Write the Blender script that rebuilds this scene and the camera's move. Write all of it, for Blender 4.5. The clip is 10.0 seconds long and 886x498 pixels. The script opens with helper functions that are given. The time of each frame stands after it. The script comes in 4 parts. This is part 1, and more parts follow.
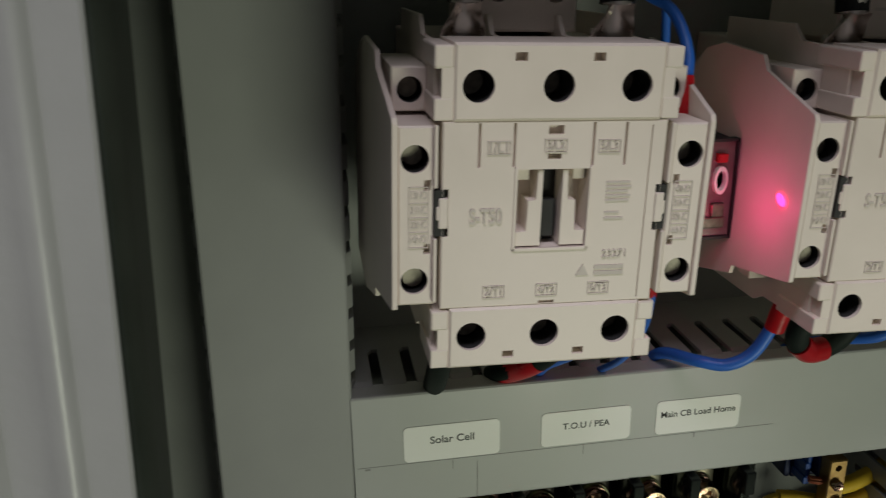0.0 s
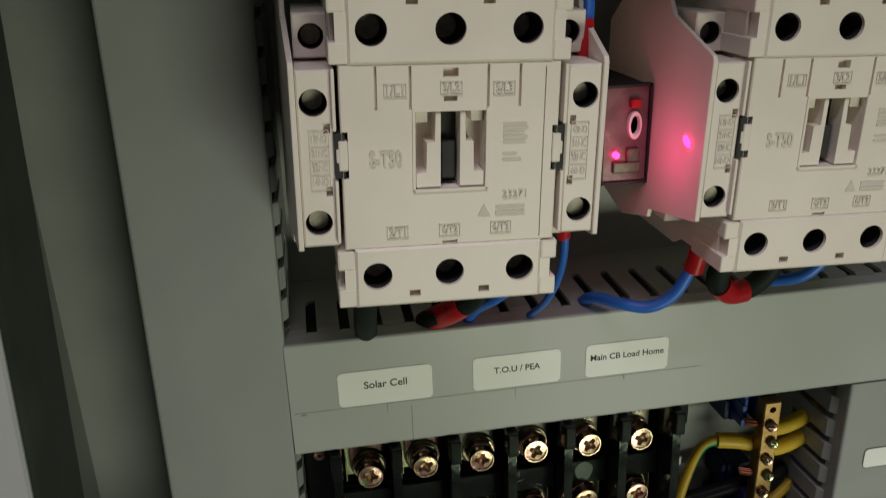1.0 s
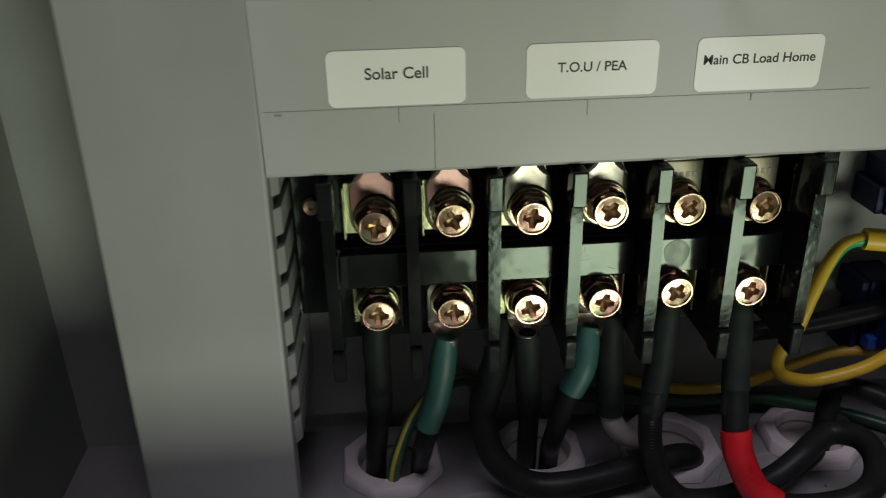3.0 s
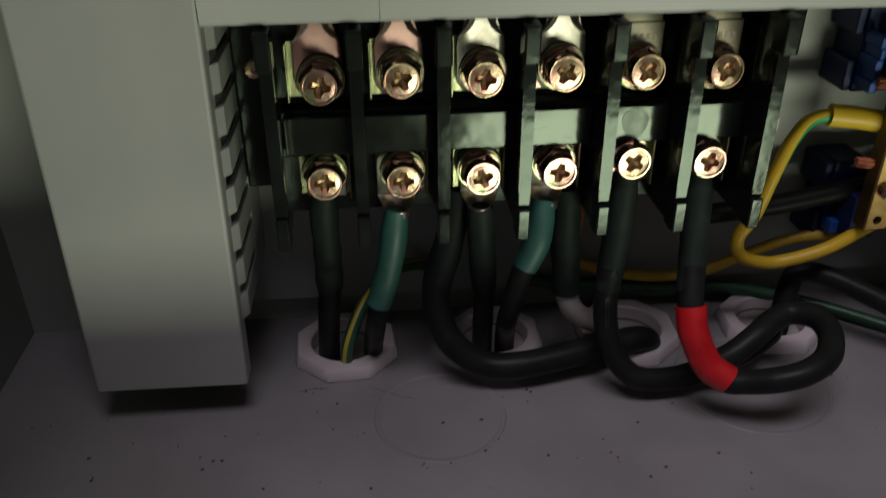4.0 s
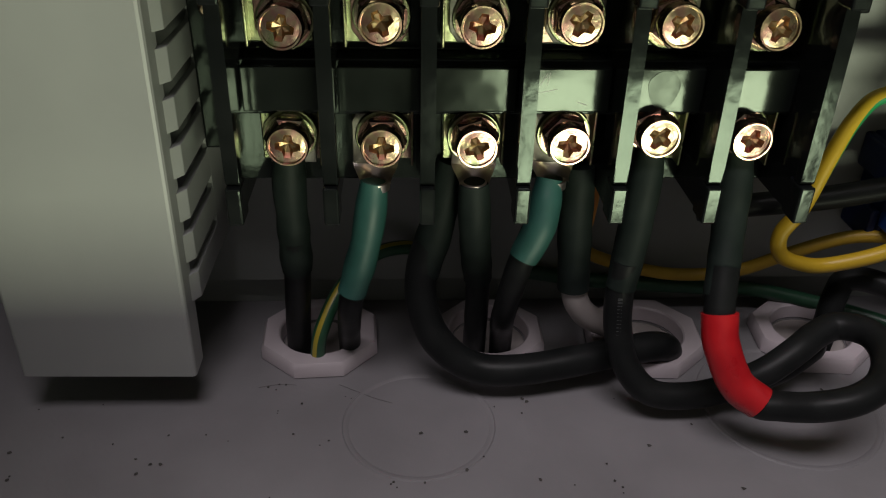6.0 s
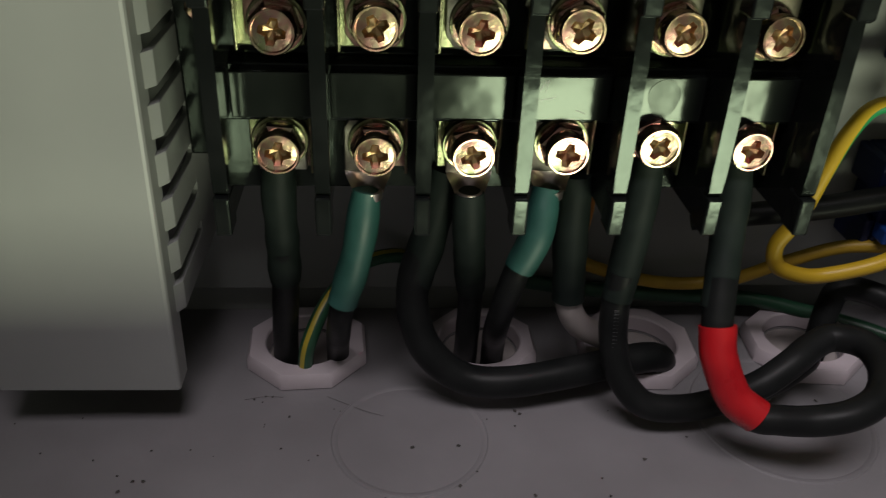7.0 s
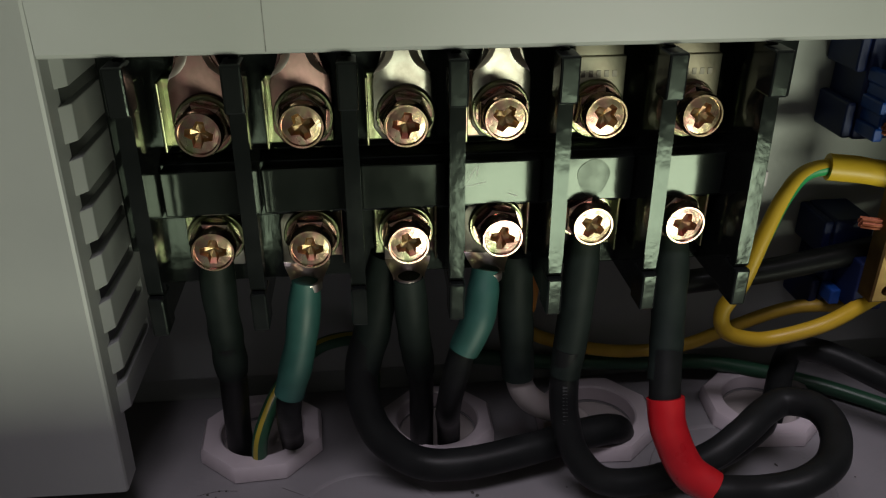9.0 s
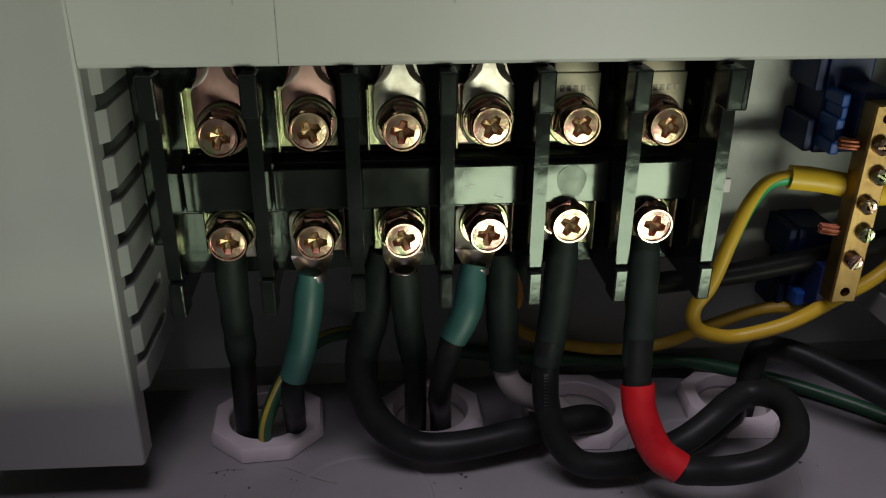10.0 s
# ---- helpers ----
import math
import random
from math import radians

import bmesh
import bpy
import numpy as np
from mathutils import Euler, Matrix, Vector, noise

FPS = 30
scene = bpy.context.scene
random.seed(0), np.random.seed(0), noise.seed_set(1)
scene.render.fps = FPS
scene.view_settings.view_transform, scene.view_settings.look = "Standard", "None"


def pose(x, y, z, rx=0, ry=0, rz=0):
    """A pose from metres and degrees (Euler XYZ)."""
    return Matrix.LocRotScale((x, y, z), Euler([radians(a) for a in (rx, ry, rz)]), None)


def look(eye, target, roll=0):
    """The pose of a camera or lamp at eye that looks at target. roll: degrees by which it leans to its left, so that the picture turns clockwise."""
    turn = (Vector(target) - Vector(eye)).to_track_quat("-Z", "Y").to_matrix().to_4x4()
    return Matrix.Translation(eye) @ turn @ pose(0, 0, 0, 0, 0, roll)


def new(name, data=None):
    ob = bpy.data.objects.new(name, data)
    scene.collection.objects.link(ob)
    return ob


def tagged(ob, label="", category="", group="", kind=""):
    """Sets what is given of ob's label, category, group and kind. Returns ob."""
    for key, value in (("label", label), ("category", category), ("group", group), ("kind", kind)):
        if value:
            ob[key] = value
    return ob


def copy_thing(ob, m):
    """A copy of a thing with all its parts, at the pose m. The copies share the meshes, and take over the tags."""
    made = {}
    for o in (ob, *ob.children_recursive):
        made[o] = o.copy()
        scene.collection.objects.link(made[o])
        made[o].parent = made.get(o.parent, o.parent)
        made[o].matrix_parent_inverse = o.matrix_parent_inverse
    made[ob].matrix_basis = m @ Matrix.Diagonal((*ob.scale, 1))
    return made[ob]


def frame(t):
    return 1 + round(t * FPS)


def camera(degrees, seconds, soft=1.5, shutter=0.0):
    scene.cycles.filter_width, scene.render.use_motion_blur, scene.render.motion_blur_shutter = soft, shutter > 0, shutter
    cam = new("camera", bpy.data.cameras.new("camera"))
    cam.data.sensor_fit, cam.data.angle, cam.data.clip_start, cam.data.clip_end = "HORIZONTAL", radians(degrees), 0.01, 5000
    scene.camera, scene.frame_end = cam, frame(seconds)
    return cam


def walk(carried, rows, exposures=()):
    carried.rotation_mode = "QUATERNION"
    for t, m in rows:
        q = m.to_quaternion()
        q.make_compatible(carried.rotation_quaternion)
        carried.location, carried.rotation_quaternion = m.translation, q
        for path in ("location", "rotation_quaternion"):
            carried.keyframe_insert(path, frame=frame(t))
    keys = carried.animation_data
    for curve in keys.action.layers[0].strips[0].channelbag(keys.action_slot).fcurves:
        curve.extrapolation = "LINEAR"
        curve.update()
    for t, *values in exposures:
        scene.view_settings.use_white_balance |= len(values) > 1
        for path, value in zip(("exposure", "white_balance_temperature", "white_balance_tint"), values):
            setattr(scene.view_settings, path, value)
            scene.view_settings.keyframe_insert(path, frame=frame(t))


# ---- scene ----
cam = camera(57.5, 10.0, soft=1.1, shutter=0.35)
PATH = [
    (0, (0.008, -0.002, 0.369), (0.313, 1.863, -0.286), -0.9),
    (0.5, (0.031, -0.007, 0.373), (0.348, 1.844, -0.313), -1.7),
    (1, (0.035, -0.018, 0.362), (0.338, 1.823, -0.357), -1.9),
    (1.5, (0.023, -0.031, 0.339), (0.298, 1.807, -0.4), -1.3),
    (2, (0.013, -0.02, 0.284), (0.249, 1.803, -0.503), -0.6),
    (3.3, (0.068, 0.063, 0.236), (0.18, 1.845, -0.665), -1.4),
    (3.5, (0.072, 0.065, 0.237), (0.219, 1.823, -0.706), -0.8),
    (4, (0.065, 0.048, 0.212), (0.226, 1.773, -0.787), -0.3),
    (4.5, (0.057, 0.07, 0.195), (0.219, 1.774, -0.839), 0.5),
    (5, (0.069, 0.078, 0.203), (0.239, 1.78, -0.833), 1.1),
    (5.5, (0.077, 0.091, 0.194), (0.228, 1.801, -0.832), 1.2),
    (5.7, (0.084, 0.083, 0.191), (0.158, 1.798, -0.836), 1.0),
    (6.8, (0.072, 0.096, 0.188), (0.242, 1.789, -0.863), 2.6),
    (7, (0.077, 0.093, 0.189), (0.226, 1.797, -0.846), 2.5),
    (7.5, (0.087, 0.088, 0.2), (0.262, 1.801, -0.817), 1.9),
    (8, (0.088, 0.083, 0.211), (0.287, 1.81, -0.778), 1.4),
    (8.5, (0.092, 0.08, 0.213), (0.283, 1.825, -0.746), 0.6),
    (9, (0.092, 0.095, 0.197), (0.267, 1.866, -0.715), -0.1),
    (9.5, (0.097, 0.081, 0.196), (0.254, 1.879, -0.668), -0.7),
    (10, (0.094, 0.069, 0.2), (0.256, 1.869, -0.658), 0.4),
]
walk(cam, [(t, look(eye, target, roll)) for t, eye, target, roll in PATH], exposures=[
    (0.0, -0.24, 6400, 12), (0.6, -0.12, 6450, 11), (1.0, -0.14, 6500, 10), (1.5, -0.20, 6350, 12), (2.2, -0.08, 6250, 14), (3.5, 0.30, 6450, 10), (4.0, 0.24, 6600, 10),
    (4.5, 0.70, 6450, 9), (5.5, 0.63, 6750, 7), (7.0, 0.66, 6750, 7), (8.0, 0.47, 6550, 10), (8.5, 0.44, 6500, 11), (10.0, 0.50, 6400, 13)])

# ---- light ----
world = bpy.data.worlds.new("world")
scene.world = world
world.use_nodes = True
world.node_tree.nodes["Background"].inputs[0].default_value = (0.5, 0.5, 0.55, 1)
world.node_tree.nodes["Background"].inputs[1].default_value = 0.02


def area_lamp(name, m, sx, sy, watts, color):
    data = bpy.data.lights.new(name, "AREA")
    data.shape, data.size, data.size_y, data.energy, data.color = "RECTANGLE", sx, sy, watts, color
    ob = new(name, data)
    ob.matrix_world = m
    return ob


# greenish light from low front right, as the glare shows; its window is added
area_lamp("window_daylight", look((0.715, -1.39, -0.635), (0.715, 0.3, -0.60)), 0.82, 0.43, 18.2, (0.93, 1.0, 0.75))
# added overhead lamp that gives the soft light on floor and front faces
area_lamp("ceiling_lamp_light", look((-0.05, -0.29, 1.355), (-0.05, -0.289, 0.0)), 0.9, 0.3, 8.6, (1.0, 0.93, 1.02))


# ---- materials ----
def surface(name, c1, c2, rough, metal=0.0, scale=60.0, fine=900.0, bump=0.15, coat=0.0, depth=0.0002, transmit=0.0, spec=0.5, tint=(1.0, 1.0, 1.0)):
    m = bpy.data.materials.new(name)
    m.use_nodes = True
    nt = m.node_tree
    b = nt.nodes["Principled BSDF"]
    tc = nt.nodes.new("ShaderNodeTexCoord")
    n1 = nt.nodes.new("ShaderNodeTexNoise")
    n1.inputs["Scale"].default_value, n1.inputs["Detail"].default_value = scale, 5
    n2 = nt.nodes.new("ShaderNodeTexNoise")
    n2.inputs["Scale"].default_value, n2.inputs["Detail"].default_value = fine, 3
    for n in (n1, n2):
        nt.links.new(tc.outputs["Object"], n.inputs["Vector"])
    ramp = nt.nodes.new("ShaderNodeValToRGB")
    ramp.color_ramp.elements[0].position, ramp.color_ramp.elements[1].position = 0.35, 0.68
    ramp.color_ramp.elements[0].color, ramp.color_ramp.elements[1].color = (*c1, 1), (*c2, 1)
    nt.links.new(n1.outputs["Fac"], ramp.inputs["Fac"])
    nt.links.new(ramp.outputs["Color"], b.inputs["Base Color"])
    mr = nt.nodes.new("ShaderNodeMapRange")
    mr.inputs["To Min"].default_value, mr.inputs["To Max"].default_value = max(rough - 0.1, 0.03), min(rough + 0.1, 1)
    nt.links.new(n1.outputs["Fac"], mr.inputs["Value"])
    nt.links.new(mr.outputs["Result"], b.inputs["Roughness"])
    bp = nt.nodes.new("ShaderNodeBump")
    bp.inputs["Strength"].default_value, bp.inputs["Distance"].default_value = bump, depth
    nt.links.new(n2.outputs["Fac"], bp.inputs["Height"])
    nt.links.new(bp.outputs["Normal"], b.inputs["Normal"])
    b.inputs["Metallic"].default_value = metal
    b.inputs["Specular IOR Level"].default_value = spec
    b.inputs["Specular Tint"].default_value = (*tint, 1.0)
    b.inputs["Coat Weight"].default_value = coat
    b.inputs["Transmission Weight"].default_value = transmit
    return m


def chromate(name, stops, rough, bump=0.15):
    """Zinc plating with a passivation film: the hue wanders over the piece and from piece to piece."""
    m = surface(name, (0.5, 0.5, 0.5), (0.5, 0.5, 0.5), rough, 1.0, 190.0, 900.0, bump)
    nt = m.node_tree
    ramp = [n for n in nt.nodes if n.type == "VALTORGB"][0]
    cr = ramp.color_ramp
    cr.elements[0].position, cr.elements[0].color = 0.25, (*stops[0], 1)
    cr.elements[1].position, cr.elements[1].color = 0.75, (*stops[-1], 1)
    for i, c in enumerate(stops[1:-1]):
        cr.elements.new(0.25 + 0.5 * (i + 1) / (len(stops) - 1)).color = (*c, 1)
    info = nt.nodes.new("ShaderNodeObjectInfo")
    noise1 = [n for n in nt.nodes if n.type == "TEX_NOISE"][0]
    add = nt.nodes.new("ShaderNodeMath")
    add.operation = "MULTIPLY_ADD"
    add.inputs[1].default_value = 0.35
    nt.links.new(info.outputs["Random"], add.inputs[0])
    sub = nt.nodes.new("ShaderNodeMath")
    sub.operation = "SUBTRACT"
    sub.inputs[1].default_value = 0.17
    nt.links.new(noise1.outputs["Fac"], sub.inputs[0])
    nt.links.new(sub.outputs[0], add.inputs[2])
    nt.links.new(add.outputs[0], ramp.inputs["Fac"])
    return m


def striped(name, c1, c2, share, bands=1, shift=0.0):
    """Insulation with one stripe along the wire."""
    m = surface(name, c1, c1, 0.4, 0.0, 80.0, 700.0, 0.1)
    nt = m.node_tree
    uv = nt.nodes.new("ShaderNodeUVMap")
    uv.uv_map = "UVMap"
    sep = nt.nodes.new("ShaderNodeSeparateXYZ")
    less = nt.nodes.new("ShaderNodeMath")
    less.operation = "LESS_THAN"
    less.inputs[1].default_value = share
    mix = nt.nodes.new("ShaderNodeMix")
    mix.data_type = "RGBA"
    mix.inputs["A"].default_value, mix.inputs["B"].default_value = (*c1, 1), (*c2, 1)
    nt.links.new(uv.outputs[0], sep.inputs[0])
    fr = nt.nodes.new("ShaderNodeMath")
    fr.operation = "FRACT"
    add = nt.nodes.new("ShaderNodeMath")
    add.operation = "MULTIPLY_ADD"
    add.inputs[1].default_value, add.inputs[2].default_value = bands, shift
    nt.links.new(sep.outputs[0], add.inputs[0])
    nt.links.new(add.outputs[0], fr.inputs[0])
    nt.links.new(fr.outputs[0], less.inputs[0])
    nt.links.new(less.outputs[0], mix.inputs["Factor"])
    nt.links.new(mix.outputs["Result"], nt.nodes["Principled BSDF"].inputs["Base Color"])
    return m


def glow(name, color, strength):
    m = bpy.data.materials.new(name)
    m.use_nodes = True
    b = m.node_tree.nodes["Principled BSDF"]
    b.inputs["Base Color"].default_value = (*color, 1)
    b.inputs["Emission Color"].default_value = (*color, 1)
    b.inputs["Emission Strength"].default_value = strength
    return m


M_DUCT = surface("duct_grey_plastic", (0.285, 0.291, 0.286), (0.318, 0.325, 0.316), 0.42, 0, 18, 500, 0.06)
M_DUCT_LIT = surface("pale_duct_lid_plastic", (0.385, 0.395, 0.385), (0.42, 0.43, 0.42), 0.42, 0, 18, 500, 0.06)
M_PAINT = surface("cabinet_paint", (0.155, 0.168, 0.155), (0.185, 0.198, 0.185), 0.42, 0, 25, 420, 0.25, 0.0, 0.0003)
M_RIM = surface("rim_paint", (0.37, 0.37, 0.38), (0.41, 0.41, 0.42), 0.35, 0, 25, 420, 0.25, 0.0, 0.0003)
M_PAINT_LIT = surface("mounting_plate_paint", (0.245, 0.257, 0.245), (0.28, 0.292, 0.275), 0.42, 0, 25, 420, 0.25, 0.0, 0.0003)
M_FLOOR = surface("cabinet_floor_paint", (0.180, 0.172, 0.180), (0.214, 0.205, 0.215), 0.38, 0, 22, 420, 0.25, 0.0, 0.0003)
M_BEIGE = surface("contactor_plastic", (0.765, 0.680, 0.610), (0.825, 0.735, 0.665), 0.45, 0, 40, 900, 0.12)
M_INK = surface("grey_print", (0.61, 0.553, 0.50), (0.66, 0.598, 0.54), 0.6)
M_BLACK = surface("black_phenolic", (0.006, 0.007, 0.007), (0.011, 0.012, 0.012), 0.13, 0, 60, 130, 0.26, 0.0, 0.0005, spec=0.24, tint=(0.82, 1.0, 0.86))
M_STRIP = surface("glossy_black_cover", (0.007, 0.009, 0.008), (0.012, 0.014, 0.013), 0.10, 0, 60, 34, 0.22, 0.0, 0.0026, spec=0.30, tint=(0.85, 1.0, 0.85))
M_SMUDGE = surface("dull_smudge", (0.010, 0.013, 0.011), (0.016, 0.020, 0.017), 0.32, 0, 300, 500, 0.2, spec=0.46, tint=(0.85, 1.0, 0.85))
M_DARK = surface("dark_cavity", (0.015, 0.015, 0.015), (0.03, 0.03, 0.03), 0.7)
M_SLEEVE = surface("black_shrink_sleeve", (0.009, 0.014, 0.012), (0.017, 0.024, 0.021), 0.6, 0, 90, 420, 0.45, spec=0.16)
M_CABLE = surface("black_cable", (0.008, 0.009, 0.009), (0.013, 0.014, 0.014), 0.42, 0, 90, 500, 0.3, spec=0.15)
M_GREEN = surface("green_shrink_sleeve", (0.018, 0.075, 0.063), (0.028, 0.105, 0.088), 0.5, 0, 90, 350, 0.3)
M_RED = surface("red_shrink_sleeve", (0.40, 0.006, 0.012), (0.50, 0.011, 0.016), 0.3, 0, 120, 400, 0.25)
M_BLUE = surface("blue_insulation", (0.02, 0.12, 0.55), (0.03, 0.16, 0.65), 0.4)
M_BLUE_SHADED = surface("blue_insulator", (0.0025, 0.009, 0.055), (0.004, 0.015, 0.09), 0.55)
M_BLUECLIP = surface("blue_clip", (0.008, 0.05, 0.25), (0.012, 0.07, 0.32), 0.4)
M_YEL = surface("yellow_sleeve", (0.62, 0.40, 0.02), (0.72, 0.48, 0.03), 0.45, 0, 90, 500, 0.2)
M_PE = striped("earth_wire_insulation", (0.62, 0.40, 0.025), (0.02, 0.30, 0.10), 0.2, 1, 0.94)
M_PEG = striped("earth_wire_green", (0.022, 0.085, 0.042), (0.42, 0.33, 0.035), 0.20, 2)
M_PEG_SHADED = striped("earth_wire_dark_green", (0.014, 0.060, 0.030), (0.30, 0.25, 0.03), 0.16, 1, 0.1)
M_PEY_SHADED = surface("yellow_insulation", (0.44, 0.27, 0.02), (0.54, 0.34, 0.03), 0.45, 0, 90, 500, 0.2)
M_GREYC = surface("grey_cable", (0.30, 0.27, 0.26), (0.38, 0.34, 0.33), 0.5)
M_ORANGE = surface("orange_sleeve", (0.55, 0.21, 0.025), (0.65, 0.28, 0.035), 0.5)
M_NUT = surface("pale_nylon", (0.45, 0.395, 0.42), (0.50, 0.445, 0.47), 0.5, 0, 60, 700, 0.15)
M_LABEL = surface("white_sticker", (0.86, 0.86, 0.83), (0.90, 0.90, 0.88), 0.45, 0, 30, 700, 0.05)
M_TEXT = surface("black_print", (0.02, 0.02, 0.02), (0.04, 0.04, 0.04), 0.6)
M_SCREWDARK = surface("dull_steel", (0.13, 0.12, 0.10), (0.22, 0.20, 0.17), 0.5, 1.0, 350)
M_WORNPRINT = surface("worn_cable_print", (0.03, 0.032, 0.032), (0.085, 0.09, 0.09), 0.7, 0, 500)
M_PENCIL = surface("pencil_line", (0.17, 0.17, 0.17), (0.33, 0.33, 0.32), 0.7, 0, 300)
M_TIN = chromate("tinned_copper", [(0.20, 0.18, 0.155), (0.29, 0.28, 0.24), (0.23, 0.205, 0.175), (0.32, 0.305, 0.26)], 0.34, 0.12)
M_TINPINK = chromate("worn_tinned_copper", [(0.25, 0.12, 0.115), (0.30, 0.165, 0.155), (0.26, 0.165, 0.145), (0.31, 0.185, 0.17)], 0.36, 0.12)
M_TIN_LIT = chromate("pale_tinned_copper", [(0.40, 0.37, 0.28), (0.52, 0.50, 0.38), (0.46, 0.41, 0.31)], 0.42, 0.15)
M_TIN_LIT_TOP = chromate("bright_tin", [(0.72, 0.67, 0.62), (0.82, 0.78, 0.73)], 0.30, 0.12)
M_CRIMP_GLINT = chromate("bright_tinned_crimp", [(0.52, 0.45, 0.42), (0.64, 0.57, 0.54), (0.56, 0.48, 0.46)], 0.36, 0.12)
M_BRASS = surface("brass", (0.24, 0.145, 0.06), (0.36, 0.24, 0.095), 0.45, 1.0, 150, 700, 0.35)
M_COPPER = surface("bare_copper", (0.26, 0.085, 0.05), (0.36, 0.13, 0.075), 0.45, 1.0, 150)
M_SCREW = chromate("zinc_chromate", [(0.37, 0.215, 0.165), (0.38, 0.31, 0.19), (0.41, 0.215, 0.19), (0.41, 0.35, 0.25), (0.31, 0.345, 0.19)], 0.24, 0.30)
M_RECESS = chromate("zinc_chromate_recess", [(0.40, 0.17, 0.11), (0.36, 0.27, 0.14), (0.44, 0.16, 0.13)], 0.38, 0.5)
M_PLATE = chromate("plated_terminal", [(0.22, 0.215, 0.13), (0.25, 0.285, 0.15), (0.27, 0.165, 0.145)], 0.30, 0.45)
M_ROOM = surface("room_plaster", (0.27, 0.265, 0.26), (0.33, 0.325, 0.32), 0.8, 0, 3, 60, 0.3)
M_RFLOOR = surface("concrete_floor", (0.16, 0.16, 0.155), (0.21, 0.21, 0.20), 0.8, 0, 4, 80, 0.3)
M_RIM_SHADE = surface("rubber_edge_seal", (0.020, 0.026, 0.020), (0.034, 0.042, 0.034), 0.65, 0, 40, 350, 0.4, spec=0.25)
M_LED = glow("red_led", (1.0, 0.02, 0.12), 9.0)
M_DIRT = surface("dust_specks", (0.03, 0.028, 0.025), (0.07, 0.065, 0.06), 0.9)


# ---- builders ----
def part(name, bm, material, parent=None, label="", smooth=False):
    me = bpy.data.meshes.new(name)
    bmesh.ops.recalc_face_normals(bm, faces=bm.faces[:])
    bm.to_mesh(me)
    bm.free()
    me.materials.append(material)
    if smooth:
        for p in me.polygons:
            p.use_smooth = True
        me.set_sharp_from_angle(angle=radians(38))
    ob = new(name, me)
    ob.parent = parent
    if label:
        tagged(ob, label)
    return ob


def twin(ob, m, parent=None):
    """Another piece on the same mesh."""
    o = bpy.data.objects.new(ob.name.split(".")[0], ob.data)
    scene.collection.objects.link(o)
    o.parent = parent or ob.parent
    o.matrix_local = m
    return o


def thing(name, label, category, at=(0, 0, 0), group="", kind=""):
    ob = new(name)
    ob.empty_display_size = 0.01
    ob.location = at
    return tagged(ob, label, category, group, kind)


def box(bm, x0, x1, y0, y1, z0, z1, r=0.0, seg=2, m=None):
    t = bmesh.new()
    bmesh.ops.create_cube(t, size=1.0)
    for v in t.verts:
        v.co = Vector(((x0 + x1) / 2 + v.co.x * (x1 - x0), (y0 + y1) / 2 + v.co.y * (y1 - y0), (z0 + z1) / 2 + v.co.z * (z1 - z0)))
    if r > 0:
        bmesh.ops.bevel(t, geom=t.edges[:], offset=r, segments=seg, affect="EDGES", profile=0.5)
    if m is not None:
        t.transform(m)
    merge(bm, t)
    return bm


def merge(bm, t):
    me = bpy.data.meshes.new("tmp")
    t.to_mesh(me)
    t.free()
    bm.from_mesh(me)
    bpy.data.meshes.remove(me)


def prism(bm, poly, axis, a, b, chamfer=0.0):
    """A polygon pushed along an axis from a to b. axis 'x': the polygon is (y, z); 'y': (x, z); 'z': (x, y)."""
    def place(p, h):
        return {"x": (h, p[0], p[1]), "y": (p[0], h, p[1]), "z": (p[0], p[1], h)}[axis]
    t = bmesh.new()
    lo = [t.verts.new(place(p, a)) for p in poly]
    hi = [t.verts.new(place(p, b)) for p in poly]
    n = len(poly)
    t.faces.new(lo)
    t.faces.new(hi)
    for i in range(n):
        t.faces.new((lo[i], lo[(i + 1) % n], hi[(i + 1) % n], hi[i]))
    if chamfer:
        bmesh.ops.bevel(t, geom=t.edges[:], offset=chamfer, segments=2, affect="EDGES", profile=0.5)
    merge(bm, t)
    return bm


def lathe(bm, profile, n=32, m=None, caps=True):
    """Turns (radius, height) round the y axis; height runs along y."""
    t = bmesh.new()
    rings = []
    for r, h in profile:
        rings.append([t.verts.new((r * math.cos(2 * math.pi * i / n), h, r * math.sin(2 * math.pi * i / n))) for i in range(n)])
    for a, b in zip(rings, rings[1:]):
        for i in range(n):
            t.faces.new((a[i], a[(i + 1) % n], b[(i + 1) % n], b[i]))
    for ring in (rings[0], rings[-1]):
        if caps and (ring[0].co - ring[n // 2].co).length > 1e-6:
            t.faces.new(ring)
    if m is not None:
        t.transform(m)
    merge(bm, t)
    return bm


def spline(pts, steps=8):
    p = [Vector(q) for q in pts]
    p = [2 * p[0] - p[1]] + p + [2 * p[-1] - p[-2]]
    out = []
    for i in range(1, len(p) - 2):
        for k in range(steps):
            t = k / steps
            a, b, c, d = p[i - 1], p[i], p[i + 1], p[i + 2]
            out.append(0.5 * (2 * b + (c - a) * t + (2 * a - 5 * b + 4 * c - d) * t * t + (3 * b - a - 3 * c + d) * t ** 3))
    out.append(p[-2])
    return out


